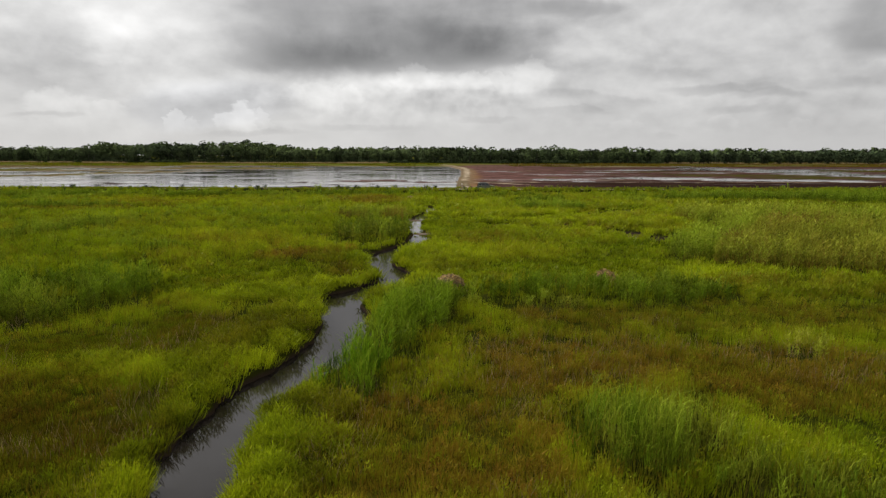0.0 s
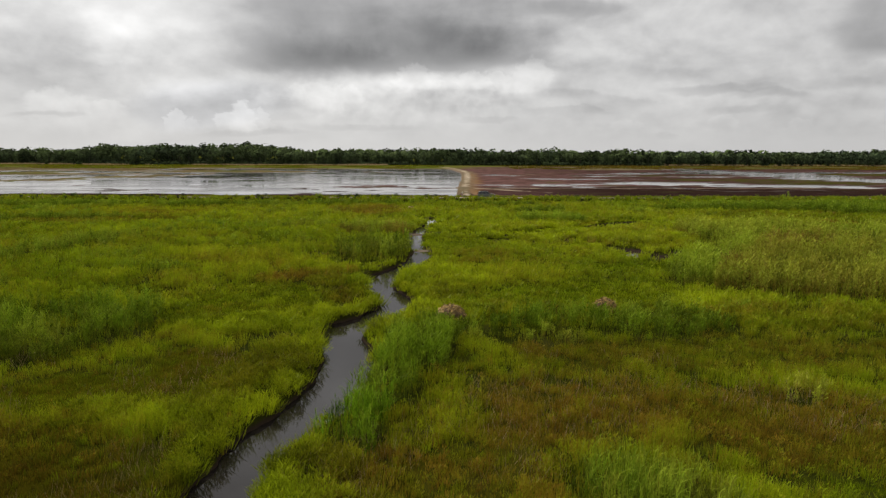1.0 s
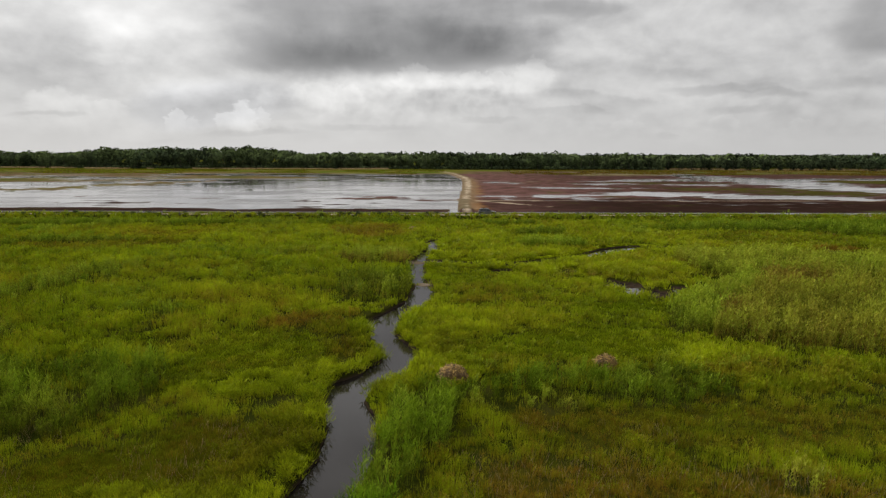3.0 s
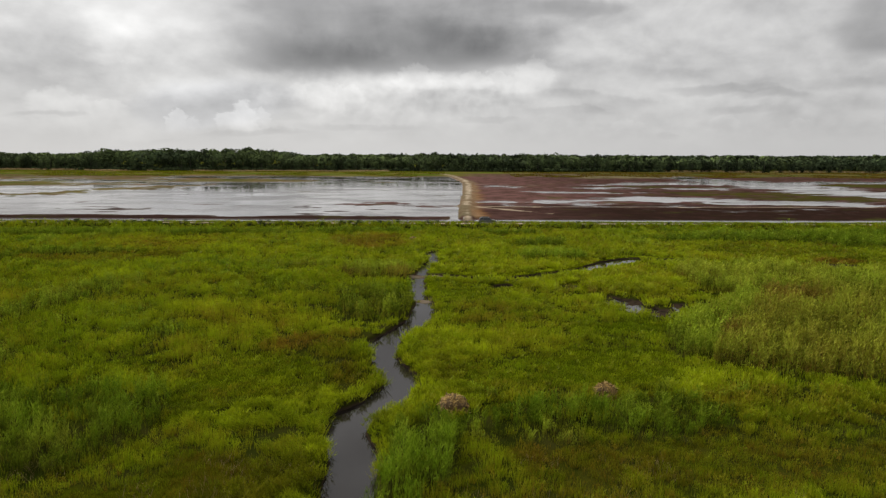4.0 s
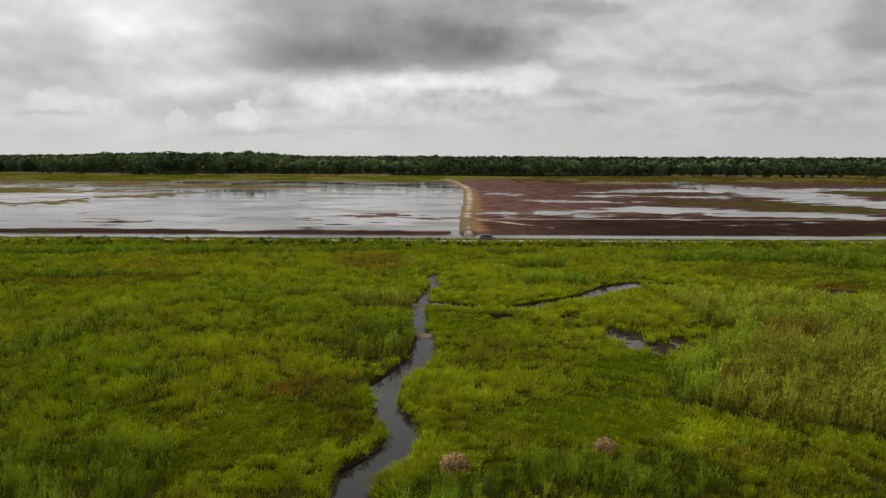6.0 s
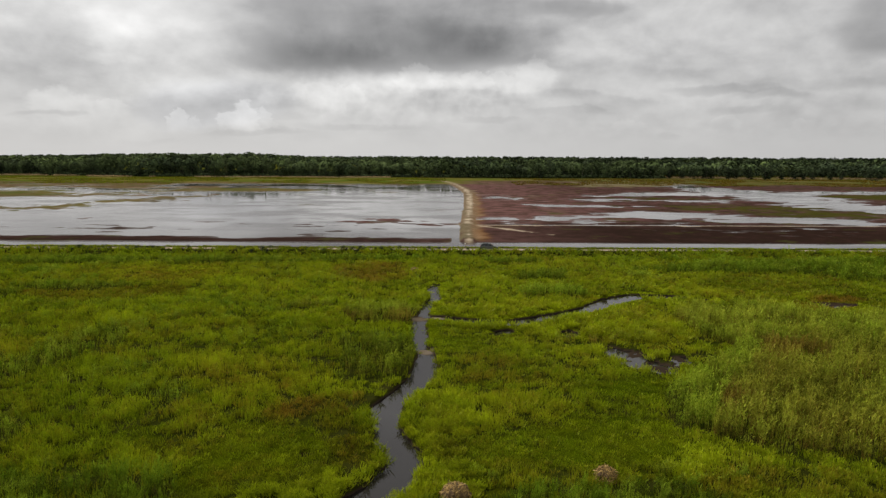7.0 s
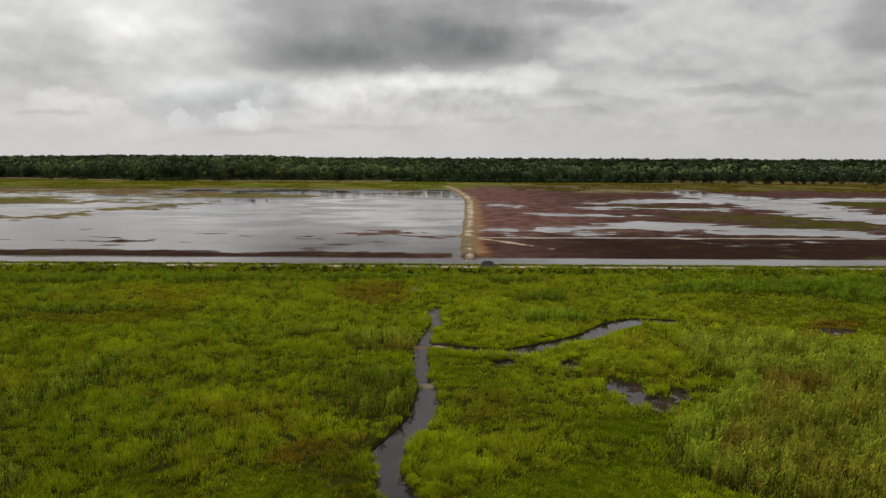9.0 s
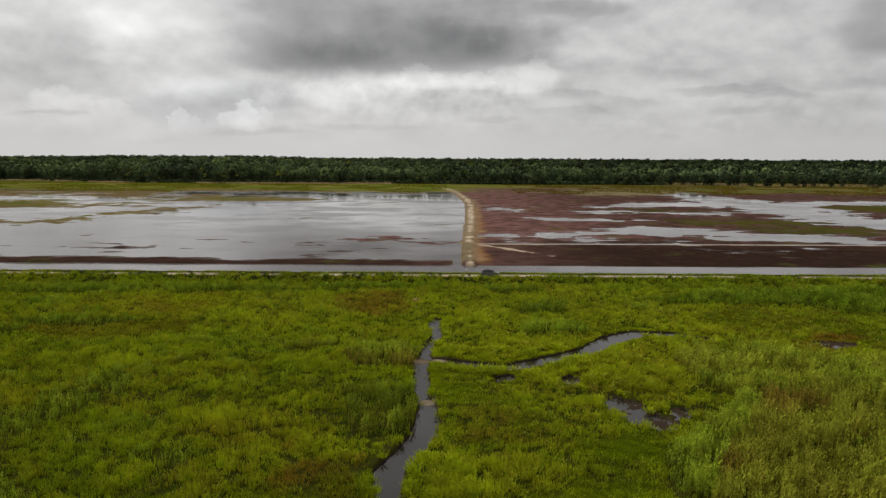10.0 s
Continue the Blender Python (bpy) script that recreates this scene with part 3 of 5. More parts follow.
def sward_field(x, y, gap):
    """Height, dryness, paleness and brightness of the sward, before the chance of the single tuft."""
    lump, broad, wide = fbm(x, y, 2.2, 61, 3), fbm(x + 0.5 * y, y, 7, 62, 3), fbm(x, y, 22, 68, 3)
    h = np.full(np.shape(x), 0.62)
    dry, pale, value = 0.16 + 0.0 * x, 0.28 + 0.0 * x, 0.50 + 0.0 * x
    edge = 0.9 * fbm(x, y, 3.5, 42, 4)
    for zh, zd, zp, zv, weight, pts in ZONES:
        w = weight * smooth(shape_gap(x, y, pts) + edge * (1 + 0.004 * y), 1.3, -1.3)
        h, dry, pale, value = h + (zh - h) * w, dry + (zd - dry) * w, pale + (zp - pale) * w, value + (zv - value) * w
    rough = smooth(h, 0.34, 0.8)
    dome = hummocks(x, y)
    h = h * (1 + (0.32 + 0.42 * rough) * dome + (0.12 + 0.22 * rough) * broad + 0.10 * lump)
    patch = fbm(x + 0.3 * y, y, 15, 69, 4) * smooth(y, 45, 65)
    h = h * (1 + 0.30 * patch)
    bank = bank_height(x, y)
    h = np.maximum(h, bank * (0.45 + 0.25 * lump))
    h = h * (1 - 0.66 * smooth(gap, 2.6, 0.8) * smooth(y, 86, 92))
    h = np.maximum(h, (0.60 + 0.4 * broad) * smooth(y, 158, 162) * (1 - 0.6 * smooth(np.abs(x - 11), 4.5, 2.5) * smooth(y, 159, 162)))
    shore = smooth(gap, 2.0, 0.5)
    dry = dry - 0.03 + 0.16 * wide + (0.14 + 0.30 * dry) * fbm(x, y, 3, 70, 4) - 0.25 * shore
    # clump tops paler and brighter, dips darker: light and shade put into the colour
    pale = pale + 0.26 * fbm(x, y, 5, 64, 4) + 0.16 * wide + (0.08 + 0.10 * rough) * dome + 0.16 * shore + 0.10 * (bank > 0.5) - 0.16 * smooth(y, 150, 158)
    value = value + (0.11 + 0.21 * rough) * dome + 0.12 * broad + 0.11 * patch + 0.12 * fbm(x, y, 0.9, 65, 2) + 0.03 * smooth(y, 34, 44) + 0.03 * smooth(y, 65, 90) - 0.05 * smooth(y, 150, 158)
    return np.maximum(h, 0.14), np.clip(dry, 0, 0.92), np.clip(pale, 0, 1), np.clip(value, 0, 1)


# ================= materials =================
def material(name, rough=0.8, specular=0.3):
    m = bpy.data.materials.new(name)
    m.use_nodes = True
    net = Net(m.node_tree)
    shader = net.node("ShaderNodeBsdfPrincipled")
    shader.inputs["Roughness"].default_value = rough
    shader.inputs["Specular IOR Level"].default_value = specular
    net.put(net.node("ShaderNodeOutputMaterial").inputs["Surface"], shader.outputs[0])
    return m, net, shader


def where(net):
    return net.node("ShaderNodeNewGeometry").outputs["Position"]


def plain(name, colour, rough=0.6, specular=0.4, metal=0.0, grain=0.15, size=3.0):
    m, net, shader = material(name, rough, specular)
    shader.inputs["Metallic"].default_value = metal
    n = net.noise(net.node("ShaderNodeTexCoord").outputs["Object"], size, 5.0)
    dark, light = tuple(c * (1 - grain) for c in colour), tuple(min(1, c * (1 + grain)) for c in colour)
    net.put(shader.inputs["Base Color"], net.mix(n, dark, light))
    return m


def leaf_material(name, fresh, pale, dry, translucent=0.35, spread=0.0, curl=0.05, gloss=0.07):
    """Blades: the attribute cover gives dryness, paleness and brightness, any painted light and shade included."""
    m, net, shader = material(name, 0.55, gloss)
    soft = net.node("ShaderNodeVectorMath", operation="ADD")  # bends the shading normals upwards, so every face takes more skylight
    net.put(soft.inputs[0], net.node("ShaderNodeNewGeometry").outputs["Normal"])
    soft.inputs[1].default_value = (0.0, 0.0, curl)
    unit = net.node("ShaderNodeVectorMath", operation="NORMALIZE")
    net.put(unit.inputs[0], soft.outputs[0])
    net.put(shader.inputs["Normal"], unit.outputs[0])
    sep = net.node("ShaderNodeSeparateColor")
    net.put(sep.inputs[0], net.node("ShaderNodeAttribute", attribute_name="cover").outputs["Color"])
    chance = net.math("SUBTRACT", net.node("ShaderNodeObjectInfo").outputs["Random"], 0.5)
    colour = net.mix(net.math("ADD", sep.outputs[1], net.math("MULTIPLY", chance, spread * 1.3)), fresh, pale)
    colour = net.mix(sep.outputs[0], colour, dry)
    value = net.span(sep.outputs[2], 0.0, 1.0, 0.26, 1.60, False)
    value = net.math("MULTIPLY", value, net.span(net.node("ShaderNodeObjectInfo").outputs["Random"], 0.0, 1.0, 1.0 - spread, 1.0 + spread, False))
    tint = net.node("ShaderNodeVectorMath", operation="SCALE")
    net.put(tint.inputs[0], colour)
    net.put(tint.inputs["Scale"], value)
    net.put(shader.inputs["Base Color"], tint.outputs[0])
    thin = net.node("ShaderNodeBsdfTranslucent")
    net.put(thin.inputs["Color"], tint.outputs[0])
    both = net.node("ShaderNodeMixShader")
    both.inputs[0].default_value = translucent
    net.put(both.inputs[1], shader.outputs[0])
    net.put(both.inputs[2], thin.outputs[0])
    out = [n for n in net.tree.nodes if n.type == "OUTPUT_MATERIAL"][0]
    net.put(out.inputs["Surface"], both.outputs[0])
    return m


MEADOW = leaf_material("marsh_meadow_blades", (0.099, 0.168, 0.003), (0.275, 0.335, 0.006), (0.180, 0.104, 0.011), 0.26, gloss=0.04)
REED = leaf_material("reed_leaves", (0.084, 0.186, 0.003), (0.275, 0.350, 0.024), (0.180, 0.122, 0.018), 0.20, gloss=0.02)
CROWN = leaf_material("tree_leaves", (0.028, 0.041, 0.019), (0.078, 0.106, 0.036), (0.030, 0.034, 0.024), 0.06, 0.40, 0.3, 0.0)
DARK_CROWN = leaf_material("dark_tree_leaves", (0.017, 0.025, 0.013), (0.036, 0.048, 0.020), (0.020, 0.023, 0.017), 0.15, 0.2, 0.3, 0.0)
DEAD = leaf_material("dead_stalks", (0.34, 0.235, 0.11), (0.54, 0.40, 0.22), (0.17, 0.11, 0.055), 0.1)
# far leaves lightened and slightly blue: the distance's haze put into their colour
WOODS = leaf_material("far_tree_leaves", (0.033, 0.048, 0.023), (0.098, 0.132, 0.044), (0.030, 0.033, 0.022), 0.06, 0.0, 0.3, 0.0)
BARK = plain("bark", (0.09, 0.075, 0.06), 0.9, 0.2, 0.0, 0.35, 4.0)


def ground_material():
    """Cover attribute: red = marsh soil under sward, green = sand, blue = far meadow; the rest is pond mud."""
    m, net, shader = material("wetland_ground", 0.95, 0.0)
    p = where(net)
    sep = net.node("ShaderNodeSeparateColor")
    net.put(sep.inputs[0], net.node("ShaderNodeAttribute", attribute_name="cover").outputs["Color"])
    wide, mid, fine = net.noise(p, 0.02, 5.0, 0.6), net.noise(p, 0.35, 5.0, 0.6), net.noise(p, 5.0, 6.0, 0.65)
    pos = net.node("ShaderNodeSeparateXYZ")
    net.put(pos.inputs[0], p)
    red = net.mix(net.span(wide, 0.35, 0.68), (0.058, 0.028, 0.027), (0.084, 0.044, 0.039))
    patch = net.noise(p, 0.11, 7.0, 0.68)
    red = net.mix(net.span(patch, 0.42, 0.56, 0.0, 0.9), red, (0.030, 0.018, 0.012))
    red = net.mix(net.span(net.noise(p, 0.3, 6.0, 0.7), 0.50, 0.68, 0.0, 0.45), red, (0.115, 0.066, 0.052))
    crust = net.math("MULTIPLY", net.span(pos.outputs[0], 120.0, 20.0), net.span(patch, 0.62, 0.40, 0.25, 0.85))
    red = net.mix(crust, red, (0.125, 0.066, 0.058))
    dark = net.mix(mid, (0.013, 0.008, 0.006), (0.027, 0.015, 0.011))
    dark = net.mix(net.span(net.noise(p, 0.16, 7.0, 0.68), 0.48, 0.64, 0.0, 0.30), dark, (0.050, 0.024, 0.020))
    near = net.math("ADD", pos.outputs[1], net.math("MULTIPLY", net.math("SUBTRACT", wide, 0.5), 60.0))
    mud = net.mix(net.span(near, 262.0, 225.0, 0.0, net.math("MAXIMUM", net.span(pos.outputs[0], 15.0, 60.0, 0.55, 1.0), net.span(pos.outputs[0], -2.0, -12.0, 0.0, 0.9))), red, dark)
    mud = net.mix(net.span(net.noise(p, 0.05, 6.0, 0.62), 0.55, 0.70, 0.0, 0.5), mud, (0.055, 0.066, 0.012))
    mud = net.mix(net.span(pos.outputs[2], -0.16, -0.32, 0.0, 0.45), mud, (0.045, 0.034, 0.026))
    under = net.node("ShaderNodeSeparateColor")  # short undergrowth and litter between the tufts
    net.put(under.inputs[0], net.node("ShaderNodeAttribute", attribute_name="sward").outputs["Color"])
    soil = net.mix(under.outputs[0], net.mix(under.outputs[1], (0.040, 0.058, 0.001), (0.090, 0.102, 0.002)), (0.062, 0.036, 0.004))
    shade = net.node("ShaderNodeVectorMath", operation="SCALE")
    net.put(shade.inputs[0], soil)
    net.put(shade.inputs["Scale"], net.math("MULTIPLY", net.span(under.outputs[2], 0.0, 1.0, 0.40, 1.60, False), net.span(fine, 0.3, 0.7, 0.75, 1.2)))
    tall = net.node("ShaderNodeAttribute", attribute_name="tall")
    soil = net.mix(tall.outputs["Fac"], shade.outputs[0], net.mix(net.span(mid, 0.3, 0.75), (0.014, 0.019, 0.002), (0.027, 0.026, 0.005)))  # bare litter, darkened for the shade under tall growth
    soil = net.mix(net.span(pos.outputs[2], -0.08, -0.30), soil, (0.030, 0.021, 0.014))
    sand = net.mix(net.span(mid, 0.3, 0.75), (0.24, 0.185, 0.12), (0.42, 0.35, 0.26))
    sand = net.mix(net.span(fine, 0.55, 0.8, 0.0, 0.4), sand, (0.22, 0.17, 0.11))
    meadow = net.mix(net.span(net.noise(p, 0.03, 6.0, 0.6), 0.35, 0.65), (0.055, 0.076, 0.008), (0.105, 0.090, 0.020))
    colour = net.mix(sep.outputs[0], mud, soil)
    colour = net.mix(sep.outputs[2], colour, meadow)
    rust = net.node("ShaderNodeAttribute", attribute_name="rust")
    colour = net.mix(rust.outputs["Fac"], colour, net.mix(mid, (0.10, 0.045, 0.018), (0.19, 0.095, 0.035)))
    colour = net.mix(sep.outputs[1], colour, sand)
    net.put(shader.inputs["Base Color"], colour)
    net.put(shader.inputs["Specular IOR Level"], net.math("MULTIPLY", net.span(pos.outputs[2], -0.12, -0.30, 0.0, 0.12), net.math("SUBTRACT", 1.0, sep.outputs[0])))
    shader.inputs["Roughness"].default_value = 0.75
    net.put(shader.inputs["Normal"], net.bump(net.math("ADD", mid, net.math("MULTIPLY", fine, 0.4)), 0.6, 0.12))
    return m


def water_material(name, deep, wave, ripple, gloss):
    m, net, shader = material(name, 0.04, 0.5)
    p = where(net)
    shader.inputs["IOR"].default_value = 1.333
    n = net.noise(p, 0.06, 3.0)
    net.put(shader.inputs["Base Color"], net.mix(n, deep, tuple(c * 1.5 for c in deep)))
    lane = net.node("ShaderNodeVectorMath", operation="MULTIPLY")
    net.put(lane.inputs[0], p)
    lane.inputs[1].default_value = (0.6, 1.0, 1.0)
    calm = net.span(net.noise(lane.outputs[0], 0.035, 5.0, 0.65), 0.42, 0.60)
    net.put(shader.inputs["Roughness"], net.math("ADD", 0.05, net.math("MULTIPLY", calm, gloss)))
    h = net.noise(p, ripple, 3.0, 0.5)
    net.put(shader.inputs["Normal"], net.bump(net.math("MULTIPLY", h, net.math("ADD", 0.25, calm)), wave, 0.03))
    return m


GROUND = ground_material()
CREEK_WATER = water_material("peaty_creek_water", (0.010, 0.008, 0.007), 0.12, 2.2, 0.06)
POND_WATER = water_material("shallow_pond_water", (0.055, 0.048, 0.045), 0.30, 0.8, 0.12)


# ================= mesh helpers =================
def mesh_from(name, verts, faces, mat, cover=None):
    """verts (n, 3), faces (m, 3) or (m, 4), cover (n, 3)."""
    me = bpy.data.meshes.new(name)
    k = faces.shape[1]
    me.vertices.add(len(verts))
    me.vertices.foreach_set("co", np.asarray(verts, np.float32).ravel())
    me.loops.add(faces.size)
    me.loops.foreach_set("vertex_index", np.asarray(faces, np.int32).ravel())
    me.polygons.add(len(faces))
    me.polygons.foreach_set("loop_start", np.arange(0, faces.size, k, dtype=np.int32))
    me.update(calc_edges=True)
    if cover is not None:
        att = me.attributes.new("cover", "FLOAT_COLOR", "POINT")
        att.data.foreach_set("color", np.concatenate([np.clip(cover, 0, 1), np.ones((len(verts), 1))], 1).astype(np.float32).ravel())
    me.materials.append(mat)
    return me


def part(name, bm, mat, parent=None, label=""):
    me = bpy.data.meshes.new(name)
    bm.to_mesh(me)
    bm.free()
    me.materials.append(mat)
    ob = new(name, me)
    ob.parent = parent
    return tagged(ob, label)


# ================= ground: one sheet to the horizon =================
def bare_track(x, y):
    """Where the dike's track is bare sand and not overgrown."""
    spot = np.max([smooth(np.abs(x - cx) + 2.5 * fbm(x, y, 5, 56, 3), rx + 1.5, rx - 1.5) for cx, rx in ((72, 4), (22, 3), (-28, 5), (-70, 4))], 0)
    return np.maximum(spot, 0.8 * smooth(fbm(x, y, 16, 54, 3), -0.25, 0.25))


def build_ground():
    ys = np.concatenate([[-5000, -2000, -800, -300, -120, -50, -20], np.arange(-8, 14, 2.0), np.arange(14, 60, 0.27), np.arange(60, 130, 0.42), np.arange(130, 158, 0.9), np.arange(158, 206, 0.6),
                         np.arange(206, 330, 1.3), np.arange(330, 560, 2.2), np.arange(560, 620, 4), np.arange(620, 720, 10), [740, 800, 900, 1100, 1400, 1900, 2600, 3600, 5000]])
    fan = np.concatenate([[-2.6, -1.5, -1.0], np.linspace(-0.80, 0.80, 410), [1.0, 1.5, 2.6]])
    reach = np.maximum(ys, 6)[:, None] + 9
    xs = fan[None, :] * reach
    xs = np.concatenate([np.minimum(-5000, xs[:, :1] - 500), xs, np.maximum(5000, xs[:, -1:] + 500)], 1)
    yy = np.repeat(ys[:, None], xs.shape[1], 1)
    zz = ground_height(xs, yy)
    rows, cols = xs.shape
    idx = np.arange(rows * cols).reshape(rows, cols)
    faces = np.stack([idx[:-1, :-1], idx[:-1, 1:], idx[1:, 1:], idx[1:, :-1]], -1).reshape(-1, 4)
    x, y = xs.ravel(), yy.ravel()
    n = fbm(x, y, 7, 51, 3)
    soil = smooth(y, 164.8, 163.5) + smooth(y, 168.0, 169.0) * smooth(y, 176, 175)
    soil = np.maximum(soil, smooth(np.abs(y - TRACK_Y), 4.5, 3.5))
    sand = smooth(np.abs(y - TRACK_Y), 2.0, 1.0) * bare_track(x, y)
    path = along(x, y, DIKE_PATH)
    sand = np.maximum(sand, smooth(path + 1.5 * n, -0.1, -1.6) * (y > 180) * (1 - 0.85 * smooth(fbm(x * 0.25, y, 3.6, 53, 3), -0.15, 0.15) * smooth(y, 330, 240)))
    sand = np.maximum(sand, smooth(along(x, y, [(8, 236, 0.2), (20, 224, 0.5), (34, 207, 0.1)]) + 1.4 * n, 0.6, -0.2))
    sand = np.maximum(sand, 0.8 * smooth(along(x, y, [(12, 235, 0.8), (60, 236.4, 0.8), (170, 237.5, 0.9), (260, 238.5, 0.9)]) + 0.4 * n, 0.7, 0.0))
    # pale mud bars: sand colour mixed in, also for the sky's sheen on them
    for bx, by, br in MUD_BARS:
        sand = np.maximum(sand, 0.34 * smooth(np.hypot(x - bx, y - by) / br + 0.3 * n, 1.2, 0.5) * (zz.ravel() < -0.1))
    meadow = smooth(y + 26 * fbm(x, y, 60, 52, 4), 548, 585) * (1 - 0.85 * smooth(x, 0, 40) * smooth(x, 190, 120) * smooth(y, 650, 610))
    lip = 75 * smooth(x, 210, 270)
    meadow = meadow * smooth(y - lip, 705, 690)
    soil = np.maximum(soil, smooth(y - lip, 690, 705))
    meadow = np.maximum(meadow, 0.55 * (x < 5) * smooth(y, 255, 290) * (0.6 + 0.4 * smooth(n, -0.3, 0.3)))
    meadow = meadow * (1 - 0.35 * smooth(x, 40, 120) * smooth(y, 540, 560))
    for cx, cy, rx, ry in ((-285, 432, 95, 40), (-188, 316, 45, 13), (-150, 468, 58, 20), (262, 408, 50, 20), (155, 318, 45, 13), (330, 430, 60, 20), (172, 285, 32, 14), (125, 385, 26, 8), (-178, 340, 14, 30)):
        weed = smooth(oval(x, y, cx, cy, rx, ry) + 14 * n, 6, -8) * (1 - 0.4 * smooth(y, 240, 225))
        meadow, soil = np.maximum(meadow, np.where(x > 0, 0.17, 0.7) * weed), np.maximum(soil, np.where(x > 0, 0.75, 0.0) * weed)
    verge = smooth(path + 3 * n, 4.5, 0.5) * smooth(y, 190, 198)
    sand, meadow = np.maximum(sand, 0.22 * verge), np.maximum(meadow, 0.35 * verge)
    tan = smooth(oval(x, y, 150, 575, 60, 40) + 22 * n + 20 * fbm(x * 0.3, y, 12, 55, 3), 14, -14)
    meadow, sand = np.maximum(meadow, 0.55 * tan), np.maximum(sand, 0.20 * tan)
    ob = new("ground", mesh_from("ground", np.stack([x, y, zz.ravel()], 1), faces, GROUND, np.stack([soil, sand, meadow], 1)))
    side = x - np.interp(y, [p[1] for p in DIKE_PATH], [p[0] for p in DIKE_PATH])
    rust = smooth(side + 2.5 * n, 8.0, 3.5) * smooth(side, 0.5, 2.0) * smooth(y, 186, 200) * smooth(y, 470, 380) * (0.45 + 0.4 * smooth(fbm(x, y, 9, 57, 4), -0.2, 0.3))
    ob.data.attributes.new("rust", "FLOAT", "POINT").data.foreach_set("value", rust.astype(np.float32))
    wet = (y > 8) & (y < 170)
    turf = np.zeros((len(x), 4))
    turf[:, :3] = (0.3, 0.25, 0.45)
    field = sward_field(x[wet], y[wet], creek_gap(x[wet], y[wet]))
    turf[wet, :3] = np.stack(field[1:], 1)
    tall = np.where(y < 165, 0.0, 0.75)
    # ground under tall growth, reeds and in dips takes the painted shade
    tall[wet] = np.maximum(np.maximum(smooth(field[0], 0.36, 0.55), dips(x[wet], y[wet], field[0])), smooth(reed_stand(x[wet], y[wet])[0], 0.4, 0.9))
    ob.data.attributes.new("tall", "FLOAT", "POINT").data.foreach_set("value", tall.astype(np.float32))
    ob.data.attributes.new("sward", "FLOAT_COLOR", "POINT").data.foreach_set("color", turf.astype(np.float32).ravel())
    ob.data.shade_smooth()
    return tagged(ob, "flat tidal marsh soil, sandy dike and red-brown pond mud", "ground", kind="structure")


def sheet(name, x0, x1, y0, y1, z, mat):
    bm = bmesh.new()
    bm.faces.new([bm.verts.new(v) for v in ((x0, y0, z), (x1, y0, z), (x1, y1, z), (x0, y1, z))])
    return part(name, bm, mat)


ground = build_ground()
tagged(sheet("water", -60, 90, -60, 135, -0.37, CREEK_WATER), "still dark peaty water in a winding marsh creek", "water", kind="structure")
tagged(sheet("water", -2500, 2500, 172, 640, -0.30, POND_WATER), "shallow grey pond water mirroring the overcast sky", "water", kind="structure")


# ================= vegetation =================
rng = np.random.default_rng(5)


def scatter(count, y0, y1, power=1.0, spread=0.76):
    """Places in a fan ahead; power above 1 puts more of them close by."""
    y = y0 + (y1 - y0) * rng.random(count) ** power
    return rng.uniform(-1, 1, count) * (y * spread + 6), y


def blades(root, height, width, lean, cover, bend=True):
    """Leaf blades: a tapering strip of one or three triangles each, with its own turn and lean."""
    n = len(root)
    turn = rng.uniform(0, 2 * np.pi, n)
    side = np.stack([np.cos(turn), np.sin(turn), np.zeros(n)], 1) * (width * 0.5)[:, None]
    up = np.stack([lean[:, 0], lean[:, 1], np.ones(n)], 1)
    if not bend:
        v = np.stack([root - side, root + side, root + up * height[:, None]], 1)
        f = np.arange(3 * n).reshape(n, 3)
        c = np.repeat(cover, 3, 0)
        c[2::3, 1] = np.clip(c[2::3, 1] + 0.38, 0, 1)  # tips painted paler and brighter, as if catching more light; straw-coloured sheaths
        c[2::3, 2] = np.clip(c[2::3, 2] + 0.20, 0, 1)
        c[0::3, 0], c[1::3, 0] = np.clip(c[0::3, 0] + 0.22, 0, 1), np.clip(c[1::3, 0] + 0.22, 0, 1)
        return v.reshape(-1, 3), f, c
    knee = root + np.stack([lean[:, 0] * 0.35, lean[:, 1] * 0.35, np.ones(n)], 1) * (height * 0.6)[:, None]
    tip = root + np.stack([lean[:, 0] * 1.25, lean[:, 1] * 1.25, np.ones(n)], 1) * height[:, None]
    v = np.stack([root - side, root + side, knee - side * 0.7, knee + side * 0.7, tip], 1)
    base = (np.arange(n) * 5)[:, None]
    f = np.concatenate([base + np.array(t) for t in ((0, 1, 3), (0, 3, 2), (2, 3, 4))], 1).reshape(-1, 3)
    return v.reshape(-1, 3), f, np.repeat(cover, 5, 0)


def joined(pieces):
    verts, faces, cover, at = [], [], [], 0
    for v, f, c in pieces:
        verts.append(v), faces.append(f + at), cover.append(c)
        at += len(v)
    return np.concatenate(verts), np.concatenate(faces), np.concatenate(cover)


def wind(n, amount=0.16):
    lean = rng.normal(0, amount, (n, 2))
    lean[:, 0] += 0.05
    return lean


def sward(x, y, gap):
    """Height and cover of single tufts of the meadow."""
    n = len(x)
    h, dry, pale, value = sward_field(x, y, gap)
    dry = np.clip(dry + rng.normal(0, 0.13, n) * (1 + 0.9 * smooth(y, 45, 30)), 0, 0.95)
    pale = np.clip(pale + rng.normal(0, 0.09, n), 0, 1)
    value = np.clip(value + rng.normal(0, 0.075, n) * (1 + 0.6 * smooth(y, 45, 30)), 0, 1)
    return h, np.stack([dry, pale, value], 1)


def bare(x, y, h):
    """Chance that nothing grows: the dips between the clumps stay open."""
    return 0.97 * dips(x, y, h)


